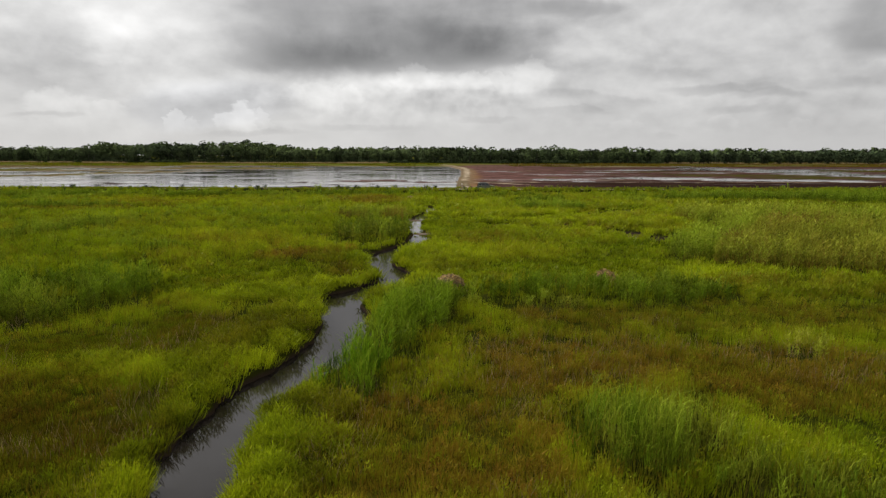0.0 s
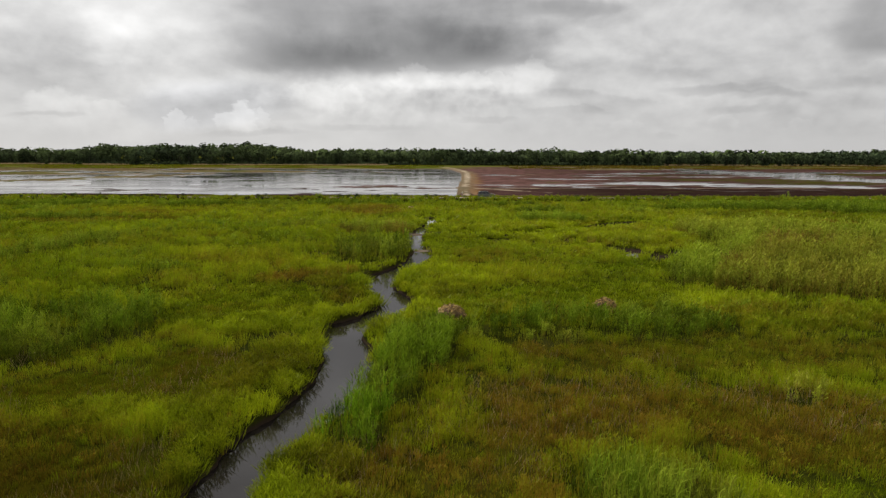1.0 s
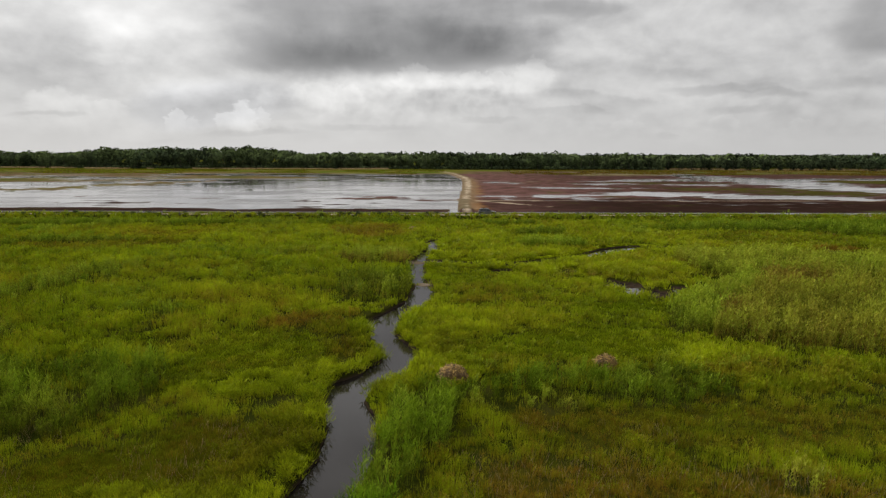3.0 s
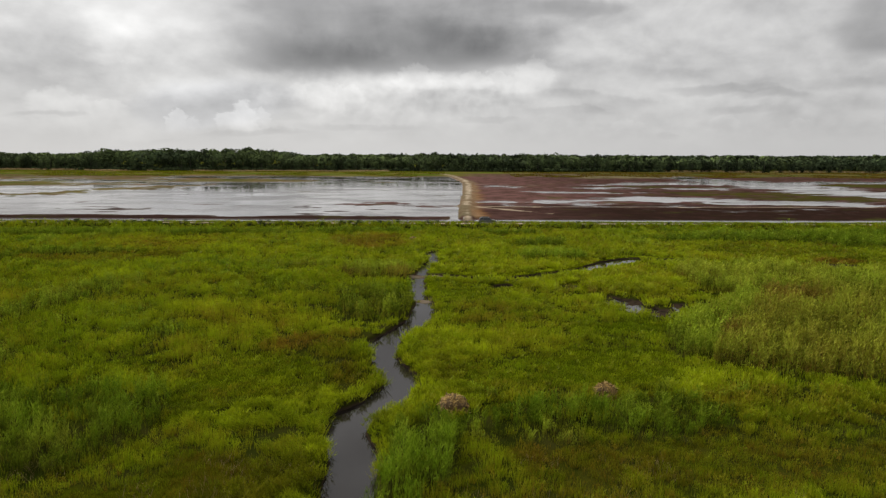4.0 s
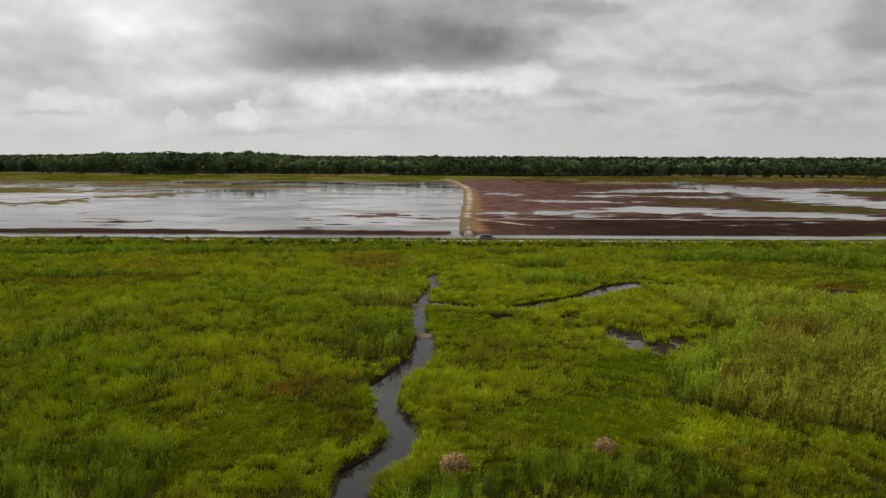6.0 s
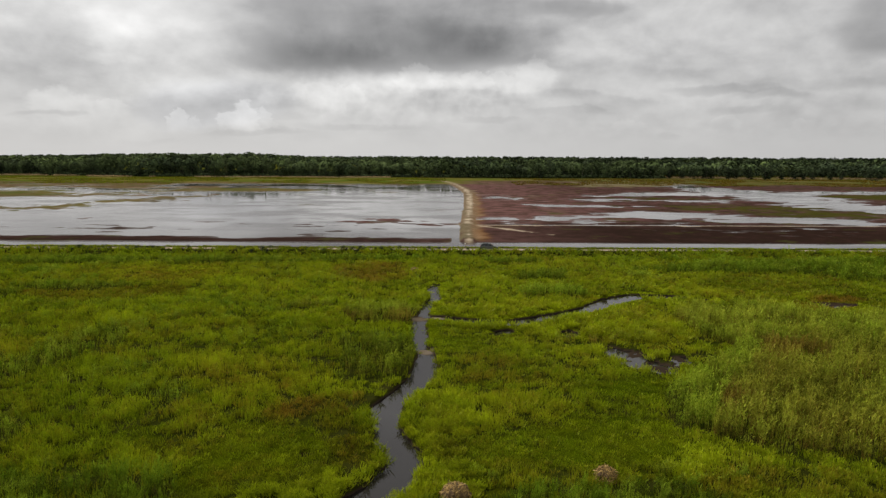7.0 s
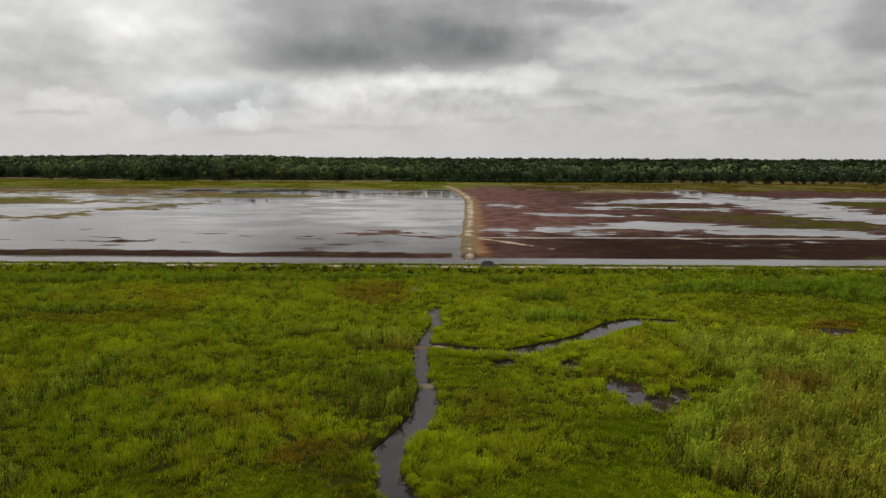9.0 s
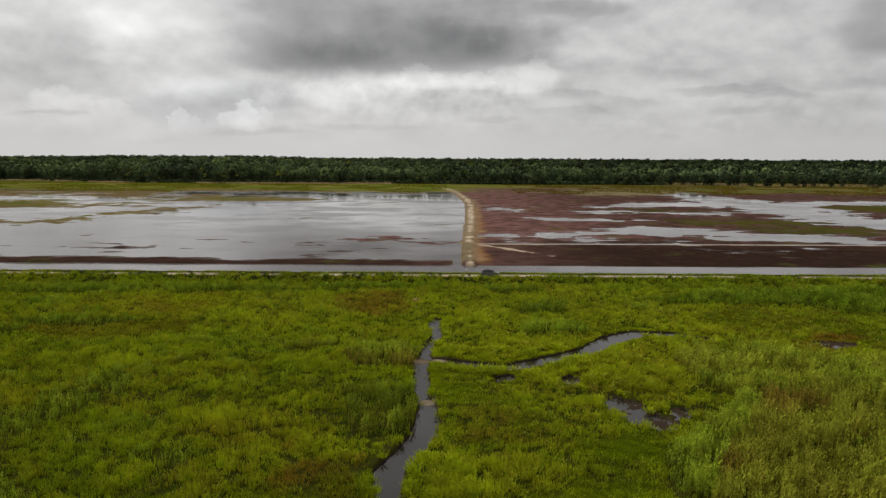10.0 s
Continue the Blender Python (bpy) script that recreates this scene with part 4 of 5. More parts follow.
def tussocks(count, y0, y1, power, per, radius, wide, bend=False):
    """Domed tufts: each has its own colour and a spray of blades that lean outwards."""
    x, y = scatter(count, y0, y1, power)
    gap = creek_gap(x, y)
    keep = (gap > 0.06) & pits(x, y) & (y < 165.5)
    x, y, gap = x[keep], y[keep], gap[keep]
    keep = rng.random(len(x)) > 0.95 * (reed_stand(x, y)[0] > 0.6)
    x, y, gap = x[keep], y[keep], gap[keep]
    h, cover = sward(x, y, gap)
    keep = rng.random(len(x)) > bare(x, y, h)
    x, y, gap, h, cover = x[keep], y[keep], gap[keep], h[keep], cover[keep]
    n = len(x)
    h = h * rng.uniform(0.75, 1.25, n)
    size = radius * rng.uniform(0.6, 1.5, n)
    slope = np.stack([creek_gap(x + 0.2, y) - creek_gap(x - 0.2, y), creek_gap(x, y + 0.2) - creek_gap(x, y - 0.2)], 1) / 0.4
    hang = np.clip(slope, -1.2, 1.2) * (-0.30 * smooth(gap, 0.9, 0.1))[:, None]
    z = ground_height(x, y) - 0.05
    ang, rad = rng.uniform(0, 2 * np.pi, (n, per)), np.sqrt(rng.random((n, per)))
    off = np.stack([np.cos(ang), np.sin(ang)], -1) * rad[..., None]
    root = np.concatenate([np.stack([x, y], 1)[:, None, :] + off * size[:, None, None], np.repeat(z[:, None, None], per, 1)], 2).reshape(-1, 3)
    lean = (off * (size / np.maximum(h, 0.3))[:, None, None] * 0.4).reshape(-1, 2) + wind(n * per, 0.16) + np.repeat(hang, per, 0)
    hh = (h[:, None] * (1 - 0.35 * rad ** 2) * rng.uniform(0.7, 1.2, (n, per))).ravel()
    c = np.repeat(cover, per, 0)
    c[:, 2] = np.clip(c[:, 2] + rng.normal(0, 0.05, n * per), 0, 1)
    w = wide * rng.uniform(0.7, 1.3, n * per) * (0.75 + np.repeat(y, per) / 120)
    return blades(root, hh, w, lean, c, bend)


def meadow(count, y0, y1, power, wide, bend):
    """Single blades that fill the sward between the tufts."""
    x, y = scatter(count, y0, y1, power)
    gap = creek_gap(x, y)
    keep = (gap > 0.22) & pits(x, y) & (y < 165.5)
    x, y, gap = x[keep], y[keep], gap[keep]
    h, cover = sward(x, y, gap)
    keep = rng.random(len(x)) > bare(x, y, h)
    x, y, h, cover = x[keep], y[keep], h[keep], cover[keep]
    h = h * rng.uniform(0.4, 0.95, len(x))
    w = wide * rng.uniform(0.7, 1.3, len(x)) * (0.75 + y / 120)
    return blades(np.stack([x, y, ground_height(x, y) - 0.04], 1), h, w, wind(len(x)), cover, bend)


def leafy(count, y0, y1, power, per, leaf):
    """Rounded bushy clumps of short leaves that crowd the creek's banks."""
    x, y = scatter(count, y0, y1, power)
    gap = creek_gap(x, y)
    bank = bank_height(x, y)
    keep = (gap > 0.10 + 0.35 * smooth(y, 70, 85)) & ((bank > 0.35) | (gap < 0.5 + 0.9 * fbm(x, y, 5, 81, 2))) & (y < 128)
    x, y, gap, bank = x[keep], y[keep], gap[keep], bank[keep]
    keep = (reed_stand(x, y)[0] < 0.9) & (rng.random(len(x)) > 0.9 * smooth(clumps(x, y, 1.9, 95), -0.15, -0.50))
    x, y, gap, bank = x[keep], y[keep], gap[keep], bank[keep]
    n = len(x)
    tone = sward_field(x, y, gap)
    dry = np.clip(0.5 * tone[1] + 0.20 * fbm(x, y, 5, 82, 3) + rng.normal(0, 0.10, n), 0, 0.8)
    pale = np.clip(0.5 * tone[2] + 0.26 + 0.30 * fbm(x, y, 3, 83, 3) + rng.normal(0, 0.13, n), 0, 1)
    # brightness follows the clumps, painting their shaded edges and lit middles
    chance = np.clip(tone[3] - 0.07 + 0.20 * clumps(x, y, 1.9, 95) + 0.12 * fbm(x, y, 2, 84, 2) + rng.normal(0, 0.10, n), 0, 1)
    wide = rng.uniform(0.28, 0.62, n) * (1 + 0.004 * y)
    tall = np.maximum(bank, 0.55) * rng.uniform(0.55, 1.0, n) * (1 - 0.35 * smooth(y, 75, 95))
    way = rng.normal(0, 1, (n, per, 3))
    way[..., 2] = np.abs(way[..., 2])
    way /= np.linalg.norm(way, axis=2)[..., None]
    way = way * rng.uniform(0.55, 1.0, (n, per, 1))
    z = ground_height(x, y)
    foot = np.stack([x, y, z], 1)[:, None, :] + way * np.stack([wide, wide, tall], 1)[:, None, :]
    lean = way[..., :2].reshape(-1, 2) * 0.8 + rng.normal(0, 0.45, (n * per, 2))
    cover = np.repeat(np.stack([dry, pale, chance], 1), per, 0)
    cover[:, 2] = np.clip(cover[:, 2] + rng.normal(0, 0.06, n * per), 0, 1)
    size = leaf * rng.uniform(0.7, 1.4, n * per) * (0.7 + np.repeat(y, per) / 60)
    return blades(foot.reshape(-1, 3), size * 4.0, size, lean, cover, False)


def plumes(count, y0, y1, power, per, leaf, radius):
    """Leafy tufts that stand apart in the rough grass, few in the lawns."""
    x, y = scatter(count, y0, y1, power)
    gap = creek_gap(x, y)
    keep = (gap > 0.25) & pits(x, y) & (y < 165)
    x, y, gap = x[keep], y[keep], gap[keep]
    h, cover = sward(x, y, gap)
    keep = (rng.random(len(x)) < 0.10 + 0.90 * smooth(h, 0.30, 0.62)) & (reed_stand(x, y)[0] < 0.8) & (rng.random(len(x)) > bare(x, y, h))
    x, y, h, cover = x[keep], y[keep], h[keep], cover[keep]
    n = len(x)
    cover[:, 2] = np.clip(cover[:, 2] + rng.normal(0.03, 0.11, n), 0, 1)
    cover[:, 1] = np.clip(cover[:, 1] + rng.normal(0.04, 0.12, n), 0, 1)
    wide = radius * rng.uniform(0.6, 1.35, n)
    tall = h * rng.uniform(0.75, 1.25, n)
    way = rng.normal(0, 1, (n, per, 3))
    way[..., 2] = np.abs(way[..., 2]) * 1.2
    way /= np.linalg.norm(way, axis=2)[..., None]
    way = way * rng.uniform(0.6, 1.0, (n, per, 1))
    foot = np.stack([x, y, ground_height(x, y)], 1)[:, None, :] + way * np.stack([wide, wide, tall], 1)[:, None, :]
    lean = way[..., :2].reshape(-1, 2) * 0.7 + rng.normal(0, 0.4, (n * per, 2)) + np.array([0.15, 0.0])
    cover = np.repeat(cover, per, 0)
    cover[:, 2] = np.clip(cover[:, 2] + rng.normal(0, 0.10, n * per), 0, 1)
    size = leaf * rng.uniform(0.7, 1.4, n * per)
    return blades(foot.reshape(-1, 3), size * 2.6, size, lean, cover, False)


def reed_bed(count, y0, y1, power, wide, leaves, stems, thick=0.0, bend=False):
    """Clusters of stalks, each cluster with its own height and colour."""
    x, y = scatter(count, y0, y1, power)
    if thick:  # extra stalks inside the named stands
        more = []
        for h, d, p, v, pts in REEDS:
            if len(pts) == 4:
                box = (pts[0] - pts[2], pts[0] + pts[2], pts[1] - pts[3], pts[1] + pts[3])
            else:
                box = (min(pts[0::2]), max(pts[0::2]), min(pts[1::2]), max(pts[1::2]))
            m = int(thick * (box[1] - box[0] + 1) * (box[3] - box[2] + 1))
            more.append((rng.uniform(box[0] - 0.5, box[1] + 0.5, m), rng.uniform(box[2] - 0.5, box[3] + 0.5, m)))
        mx, my = np.concatenate([a for a, b in more]), np.concatenate([b for a, b in more])
        keep = (my > y0) & (my < y1) & (np.abs(mx) < my * 0.76 + 6)
        x, y = np.concatenate([x, mx[keep]]), np.concatenate([y, my[keep]])
    h, dry, pale, value = reed_stand(x, y)
    loose = wild_reeds(x, y)
    wild = loose > h
    lone = sward_field(x, y, np.full(len(x), 9.0))
    h, dry, pale, value = np.where(wild, loose, h), np.where(wild, lone[1] * 0.6, dry), np.where(wild, lone[2] * 0.8 + 0.06, pale), np.where(wild, lone[3] - 0.02, value)
    keep = (h > 0.5) & (creek_gap(x, y) > 0.2) & (y < 165.3) & ((np.abs(x - 11) > 3.5) | (y < 160)) & (np.hypot(x - 0.5, y - 45.2) > 1.8) & (np.hypot(x - 12.3, y - 48.3) > 1.5) & (clumps(x, y, 2.6, 78) > np.where(pale > 0.45, -0.77, -0.54)) & pits(x, y)
    x, y, h, dry, pale, value = x[keep], y[keep], h[keep], dry[keep], pale[keep], value[keep]
    n = len(x)
    billow, fine = clumps(x, y, 3.2, 71), clumps(x, y, 1.3, 76)
    h = h * (0.94 + 0.26 * billow + 0.16 * fine) * rng.uniform(0.8, 1.12, n)
    dead = smooth(fbm(x, y, 9, 75, 4), 0.25, 0.6) * smooth(pale, 0.35, 0.5)  # broken, dead parts of the pale stands
    pale = np.clip(pale + 0.24 * fbm(x, y, 5, 72, 3) + 0.10 * fine + rng.normal(0, 0.11, n), 0, 1)
    dry = np.clip(dry + 0.55 * dead + 0.14 * fbm(x, y, 12, 79, 3) + rng.normal(0, 0.09, n), 0, 0.9)
    # high lobes lighter, hollows darker: the stand's relief is shaded by colour
    value = np.clip(value - 0.10 * dead + 0.25 * billow + 0.22 * fine - 0.05 * smooth(y, 148, 156) + rng.normal(0, 0.14, n), 0, 1)
    z = ground_height(x, y) - 0.05
    group = np.repeat(np.arange(n), stems)
    m = len(group)
    off = rng.normal(0, 1, (m, 2)) * (0.085 + 0.0008 * y[group])[:, None]
    root = np.concatenate([np.stack([x, y], 1)[group] + off, z[group][:, None]], 1)
    lean = wind(m, 0.10) + off * 0.25
    h = h[group] * rng.uniform(0.75, 1.08, m)
    w = wide * (0.7 + y[group] / 90)
    cover = np.stack([dry, pale, value], 1)[group]
    cover[:, 2] = np.clip(cover[:, 2] + rng.normal(0, 0.05, m), 0, 1)
    stem = cover.copy()
    stem[:, 0] = np.clip(stem[:, 0] + 0.10 + 0.45 * smooth(stem[:, 1], 0.2, 0.6), 0, 1)
    pieces = [blades(root, h, w * np.where(y[group] > 50, 0.26, 0.40), lean, stem, False)]
    for k in range(leaves):
        at = rng.uniform(0.35, 0.98, m)
        foot = root + np.stack([lean[:, 0], lean[:, 1], np.ones(m)], 1) * (h * at)[:, None]
        out = rng.normal(0, 0.5, (m, 2)) + off * 1.5
        out[:, 0] += 0.15
        leaf = cover.copy()
        leaf[:, 1] = np.clip(leaf[:, 1] + 0.45 * (at - 0.62) + rng.normal(0.0, 0.08, m), 0, 1)  # upper leaves paler, painting in the light on the stand's top
        leaf[:, 2] = np.clip(leaf[:, 2] + rng.normal(0, 0.13, m), 0, 1)
        leaf[:, 0] = np.clip(leaf[:, 0] + 0.6 * np.maximum(0.62 - at, 0), 0, 1)
        size = h * rng.uniform(0.10, 0.20, m) * (1.3 if bend else 1.0) * np.where(y[group] > 50, 0.72, 1.0)
        pieces.append(blades(foot, size, w * rng.uniform(0.8, 1.4, m), out, leaf, bend))
    return joined(pieces)


def build_vegetation():
    n = 92000
    x, y = rng.uniform(-1, 1, n) * rng.uniform(20, 60, n), 26 - 85 * rng.random(n) ** 1.25
    gap = creek_gap(x, y)
    keep = (gap > 0.15) & ((y < 13.5) | (np.abs(x) > 0.76 * y + 6))
    x, y, gap = x[keep], y[keep], gap[keep]
    h, cover = sward(x, y, gap)
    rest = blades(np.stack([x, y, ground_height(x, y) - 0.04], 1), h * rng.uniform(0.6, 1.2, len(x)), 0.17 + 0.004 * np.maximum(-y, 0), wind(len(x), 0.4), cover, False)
    tagged(new("marsh_grass", mesh_from("marsh_grass", *rest[:2], MEADOW, rest[2])), "open marsh grass round the creek's lower reach", "grass", kind="stuff")
    near = joined([tussocks(13000, 13.5, 46, 1.2, 20, 0.34, 0.034), plumes(11000, 13.5, 46, 1.2, 26, 0.036, 0.26), meadow(40000, 13.5, 46, 1.25, 0.030, False), meadow(14000, 13.5, 30, 1.2, 0.026, True)])
    tagged(new("marsh_grass", mesh_from("marsh_grass", *near[:2], MEADOW, near[2])), "knee-high yellow-green and russet marsh grass", "grass", kind="stuff")
    mid = joined([tussocks(13000, 44, 100, 1.15, 14, 0.50, 0.085), plumes(21000, 44, 100, 1.15, 15, 0.080, 0.34), meadow(60000, 44, 100, 1.2, 0.065, False)])
    tagged(new("marsh_grass", mesh_from("marsh_grass", *mid[:2], MEADOW, mid[2])), "tussocky yellow-green marsh grass around the creek", "grass", kind="stuff")
    far = joined([tussocks(13000, 95, 165.5, 1.0, 10, 0.75, 0.15), plumes(22000, 95, 165.5, 1.0, 12, 0.14, 0.50), meadow(50000, 95, 165.5, 1.0, 0.12, False)])
    tagged(new("marsh_grass", mesh_from("marsh_grass", *far[:2], MEADOW, far[2])), "bright green marsh grass in front of the dike", "grass", kind="stuff")
    n = 26000
    x, y = rng.uniform(-150, 150, n), rng.uniform(165.4, 172.5, n)
    keep = (fbm(x, y, 6, 67, 3) > -0.25) & ((y > 168.6) | (bare_track(x, y) < 0.35)) & ((np.abs(x - 11) > 4) | (y > 168.8))
    x, y = x[keep], y[keep]
    h, cover = sward(x, y, np.full(len(x), 9.0))
    verge = blades(np.stack([x, y, ground_height(x, y) - 0.04], 1), 0.35 * rng.uniform(0.6, 1.5, len(x)), np.full(len(x), 0.14), wind(len(x)), cover, False)
    tagged(new("verge_grass", mesh_from("verge_grass", *verge[:2], MEADOW, verge[2])), "short grass between the dike track and the canal", "grass", kind="stuff")
    n = 22000
    x, y = scatter(n, 13.5, 38, 1.3)
    keep = (creek_gap(x, y) > 0.4) & (0.9 * fbm(x, y, 4, 85, 3) + sward_field(x, y, np.full(n, 9.0))[1] > 0.52)
    x, y = x[keep], y[keep]
    n = len(x)
    cover = np.stack([rng.uniform(0, 0.9, n), rng.uniform(0, 0.8, n), rng.uniform(0.1, 0.75, n)], 1)
    straw = blades(np.stack([x, y, ground_height(x, y)], 1), rng.uniform(0.3, 0.8, n), 0.010 * (0.8 + y / 40), wind(n, 0.35), cover, False)
    tagged(new("straw", mesh_from("straw", *straw[:2], DEAD, straw[2])), "bleached dead stems among the grass", "straw", kind="stuff")
    bushy = joined([leafy(27500, 13.5, 60, 1.25, 60, 0.037), leafy(16000, 58, 128, 1.1, 30, 0.06)])
    tagged(new("bank_sedge", mesh_from("bank_sedge", *bushy[:2], MEADOW, bushy[2])), "bushy yellow-green sedge crowding the creek banks", "sedge", kind="stuff")
    a = reed_bed(2000, 13.5, 29, 1.0, 0.024, 8, 7, 1.9, True)
    tagged(new("reed_bed", mesh_from("reed_bed", *a[:2], REED, a[2])), "tall bright green reeds bent by the wind", "reeds", kind="stuff")
    a = reed_bed(1800, 29, 50, 1.0, 0.040, 8, 8, 1.35)
    tagged(new("reed_bed", mesh_from("reed_bed", *a[:2], REED, a[2])), "dense deep green reeds beside the creek", "reeds", kind="stuff")
    b = reed_bed(10000, 50, 165.4, 1.0, 0.060, 6, 6, 1.5)
    tagged(new("reed_bed", mesh_from("reed_bed", *b[:2], REED, b[2])), "tall pale green reed stands in the marsh", "reeds", kind="stuff")


build_vegetation()


# ================= trees =================
def crown_cloud(count, lobes, size, seed):
    """Leaf sprays on a few overlapping lobes (x, y, z, radius); returns verts, faces, cover."""
    r = np.random.default_rng(seed)
    lobes = np.array(lobes)
    pick = r.choice(len(lobes), count, p=lobes[:, 3] ** 2 / (lobes[:, 3] ** 2).sum())
    way = r.normal(0, 1, (count, 3))
    way /= np.linalg.norm(way, axis=1)[:, None]
    c = lobes[pick, :3] + way * (lobes[pick, 3] * r.uniform(0.72, 1.06, count))[:, None]
    a = np.cross(way, r.normal(0, 1, (count, 3)))
    a /= np.linalg.norm(a, axis=1)[:, None]
    b = np.cross(way + 0.5 * r.normal(0, 1, (count, 3)), a)
    s = size * r.uniform(0.6, 1.4, count)[:, None]
    v = np.stack([c - a * s, c + b * s * 0.8, c + a * s, c - b * s * 0.8 + way * s * 0.3], 1).reshape(-1, 3)
    f = np.arange(4 * count).reshape(-1, 4)
    cover = np.stack([r.uniform(0, 0.5, count), np.clip(r.uniform(0, 0.75, len(lobes))[pick] + r.normal(0, 0.15, count), 0, 1), np.clip(r.uniform(0.2, 0.8, len(lobes))[pick] + r.normal(0, 0.15, count), 0, 1)], 1)
    return v, f, np.repeat(cover, 4, 0)


def trunk_mesh(height, radius, seed):
    r = random.Random(seed)
    bm = bmesh.new()

    def limb(a, b, r0, r1):
        d = b - a
        m = Matrix.Translation((a + b) / 2) @ d.to_track_quat("Z", "Y").to_matrix().to_4x4()
        bmesh.ops.create_cone(bm, segments=7, radius1=r0, radius2=r1, depth=d.length, matrix=m, cap_ends=True)

    top = Vector((r.uniform(-0.4, 0.4), r.uniform(-0.4, 0.4), height * 0.72))
    limb(Vector((0, 0, -0.3)), top, radius, radius * 0.4)
    for k in range(5):
        t = r.uniform(0.35, 0.95)
        a = top * t
        ang = r.uniform(0, 6.28)
        limb(a, a + Vector((math.cos(ang) * height * 0.2, math.sin(ang) * height * 0.2, height * r.uniform(0.12, 0.22))), radius * 0.4, radius * 0.12)
    return bm


def tree(seed, height, girth, leaves=None):
    r = random.Random(seed)
    root = new("tree")
    part("trunk", trunk_mesh(height, 0.24, seed), BARK, root)
    lobes = []
    for k in range(9):
        ang, up = r.uniform(0, 6.28), 0.10 + 0.72 * (k + r.random()) / 9
        out = girth * 0.62 * math.sqrt(max(0.05, 1 - (2 * up - 0.95) ** 2)) * r.uniform(0.45, 1.05)
        lobes.append((math.cos(ang) * out, math.sin(ang) * out, height * up, girth * r.uniform(0.34, 0.52)))
    v, f, c = crown_cloud(640, lobes, 0.50, seed)
    crown = new("crown", mesh_from("crown", v, f, leaves or CROWN, c))
    crown.parent = root
    return root


def build_forest():
    kinds = [tree(100 + k, 13.5 + 0.9 * k % 4, 6.2 + 0.5 * (k % 3)) for k in range(8)]
    lone = [tree(140 + k, 12.0 + 0.9 * k % 3, 6.0 + 0.5 * (k % 3), DARK_CROWN) for k in range(5)]
    r = random.Random(8)
    edge = [(-760, 790), (-519, 753), (-331, 704), (-167, 710), (-4, 717), (161, 722), (310, 700), (460, 684), (640, 676)]
    ex, ey = [e[0] for e in edge], [e[1] for e in edge]
    spots = []
    for k in range(150):
        x = -620 + 855 * (k + r.uniform(-0.4, 0.4)) / 150
        spots.append((x, float(np.interp(x, ex, ey)) + r.uniform(-5, 8), r.uniform(0.62, 1.05)))
    # on the other side single trees stand apart before the wood
    for x, s in ((244, 0.9), (255, 0.8), (268, 0.95), (282, 1.05), (288, 0.9), (305, 0.9), (310, 0.95), (326, 1.05), (340, 1.0), (345, 0.75), (358, 0.65), (372, 0.8), (378, 0.7), (392, 0.75), (405, 0.7),
                 (420, 0.75), (446, 0.85), (452, 0.7), (471, 0.95), (478, 0.8), (490, 0.9), (515, 0.7), (540, 0.95), (548, 0.8), (575, 0.85), (600, 0.9)):
        spots.append((x, float(np.interp(x, ex, ey)) + r.uniform(-4, 6), s * r.uniform(0.92, 1.05)))
    for k, (x, y, s) in enumerate(spots):
        m = pose(x, y, float(ground_height(np.array([x]), np.array([y]))[0]), 0, 0, r.uniform(0, 360)) @ Matrix.Scale(s, 4)
        src = kinds[r.randrange(8)] if k < 150 else lone[r.randrange(5)]
        t = copy_thing(src, m)
        t.matrix_basis = m
        if k < 150:
            tagged(t, "leafy dark green tree at the edge of the wood", "tree", "trees along the wood's edge")
        else:
            tagged(t, "dark round-headed tree standing apart before the wood", "tree", "single trees before the wood")
    for src in kinds + lone:
        for o in (*src.children_recursive, src):
            bpy.data.objects.remove(o)
    # the wood behind
    g = np.random.default_rng(9)
    n = 4300
    y = 708 + 2900 * g.random(n) ** 1.9
    x = g.uniform(-0.86, 0.86, n) * y
    y = y + np.interp(x, ex, ey) - 700 + 75 * smooth(x, 210, 270)
    hill = 1.0 + 0.34 * smooth(np.abs(x / y + 0.39), 0.20, 0.10) + 0.16 * fbm(x, y, 260, 91, 3) + 0.17 * fbm(x, y, 40, 92, 2)
    h = 15.5 * hill * g.uniform(0.80, 1.18, n)
    rad = g.uniform(4.6, 8.4, n) * (0.9 + 0.25 * (y - 700) / 1000)
    per = 38
    way = g.normal(0, 1, (n, per, 3))
    way[..., 2] = np.abs(way[..., 2]) - 0.45
    way /= np.linalg.norm(way, axis=2)[..., None]
    deep = np.where(y - np.interp(x, ex, ey) - 75 * smooth(x, 210, 270) < 40, np.maximum(rad, h * 0.42), rad * 0.72)
    c = np.stack([x, y, h - deep], 1)[:, None, :] + way * np.stack([rad, rad, deep], 1)[:, None, :]
    a = np.cross(way, g.normal(0, 1, (n, per, 3)))
    a /= np.linalg.norm(a, axis=2)[..., None]
    b = np.cross(way + 0.4 * g.normal(0, 1, (n, per, 3)), a)
    s = (rad[:, None] * g.uniform(0.18, 0.34, (n, per)))[..., None]
    v = np.stack([c - a * s, c + b * s * 0.8, c + a * s, c - b * s * 0.8], 2).reshape(-1, 3)
    kind = np.clip(g.normal(0.40, 0.17, n) + 0.75 * fbm(x, y, 110, 93, 3) + 0.45 * fbm(x, y, 30, 96, 2) - 0.22 * smooth(x / y, 0.0, 0.25) - 0.25 * smooth(y, 1300, 2200), 0, 1)
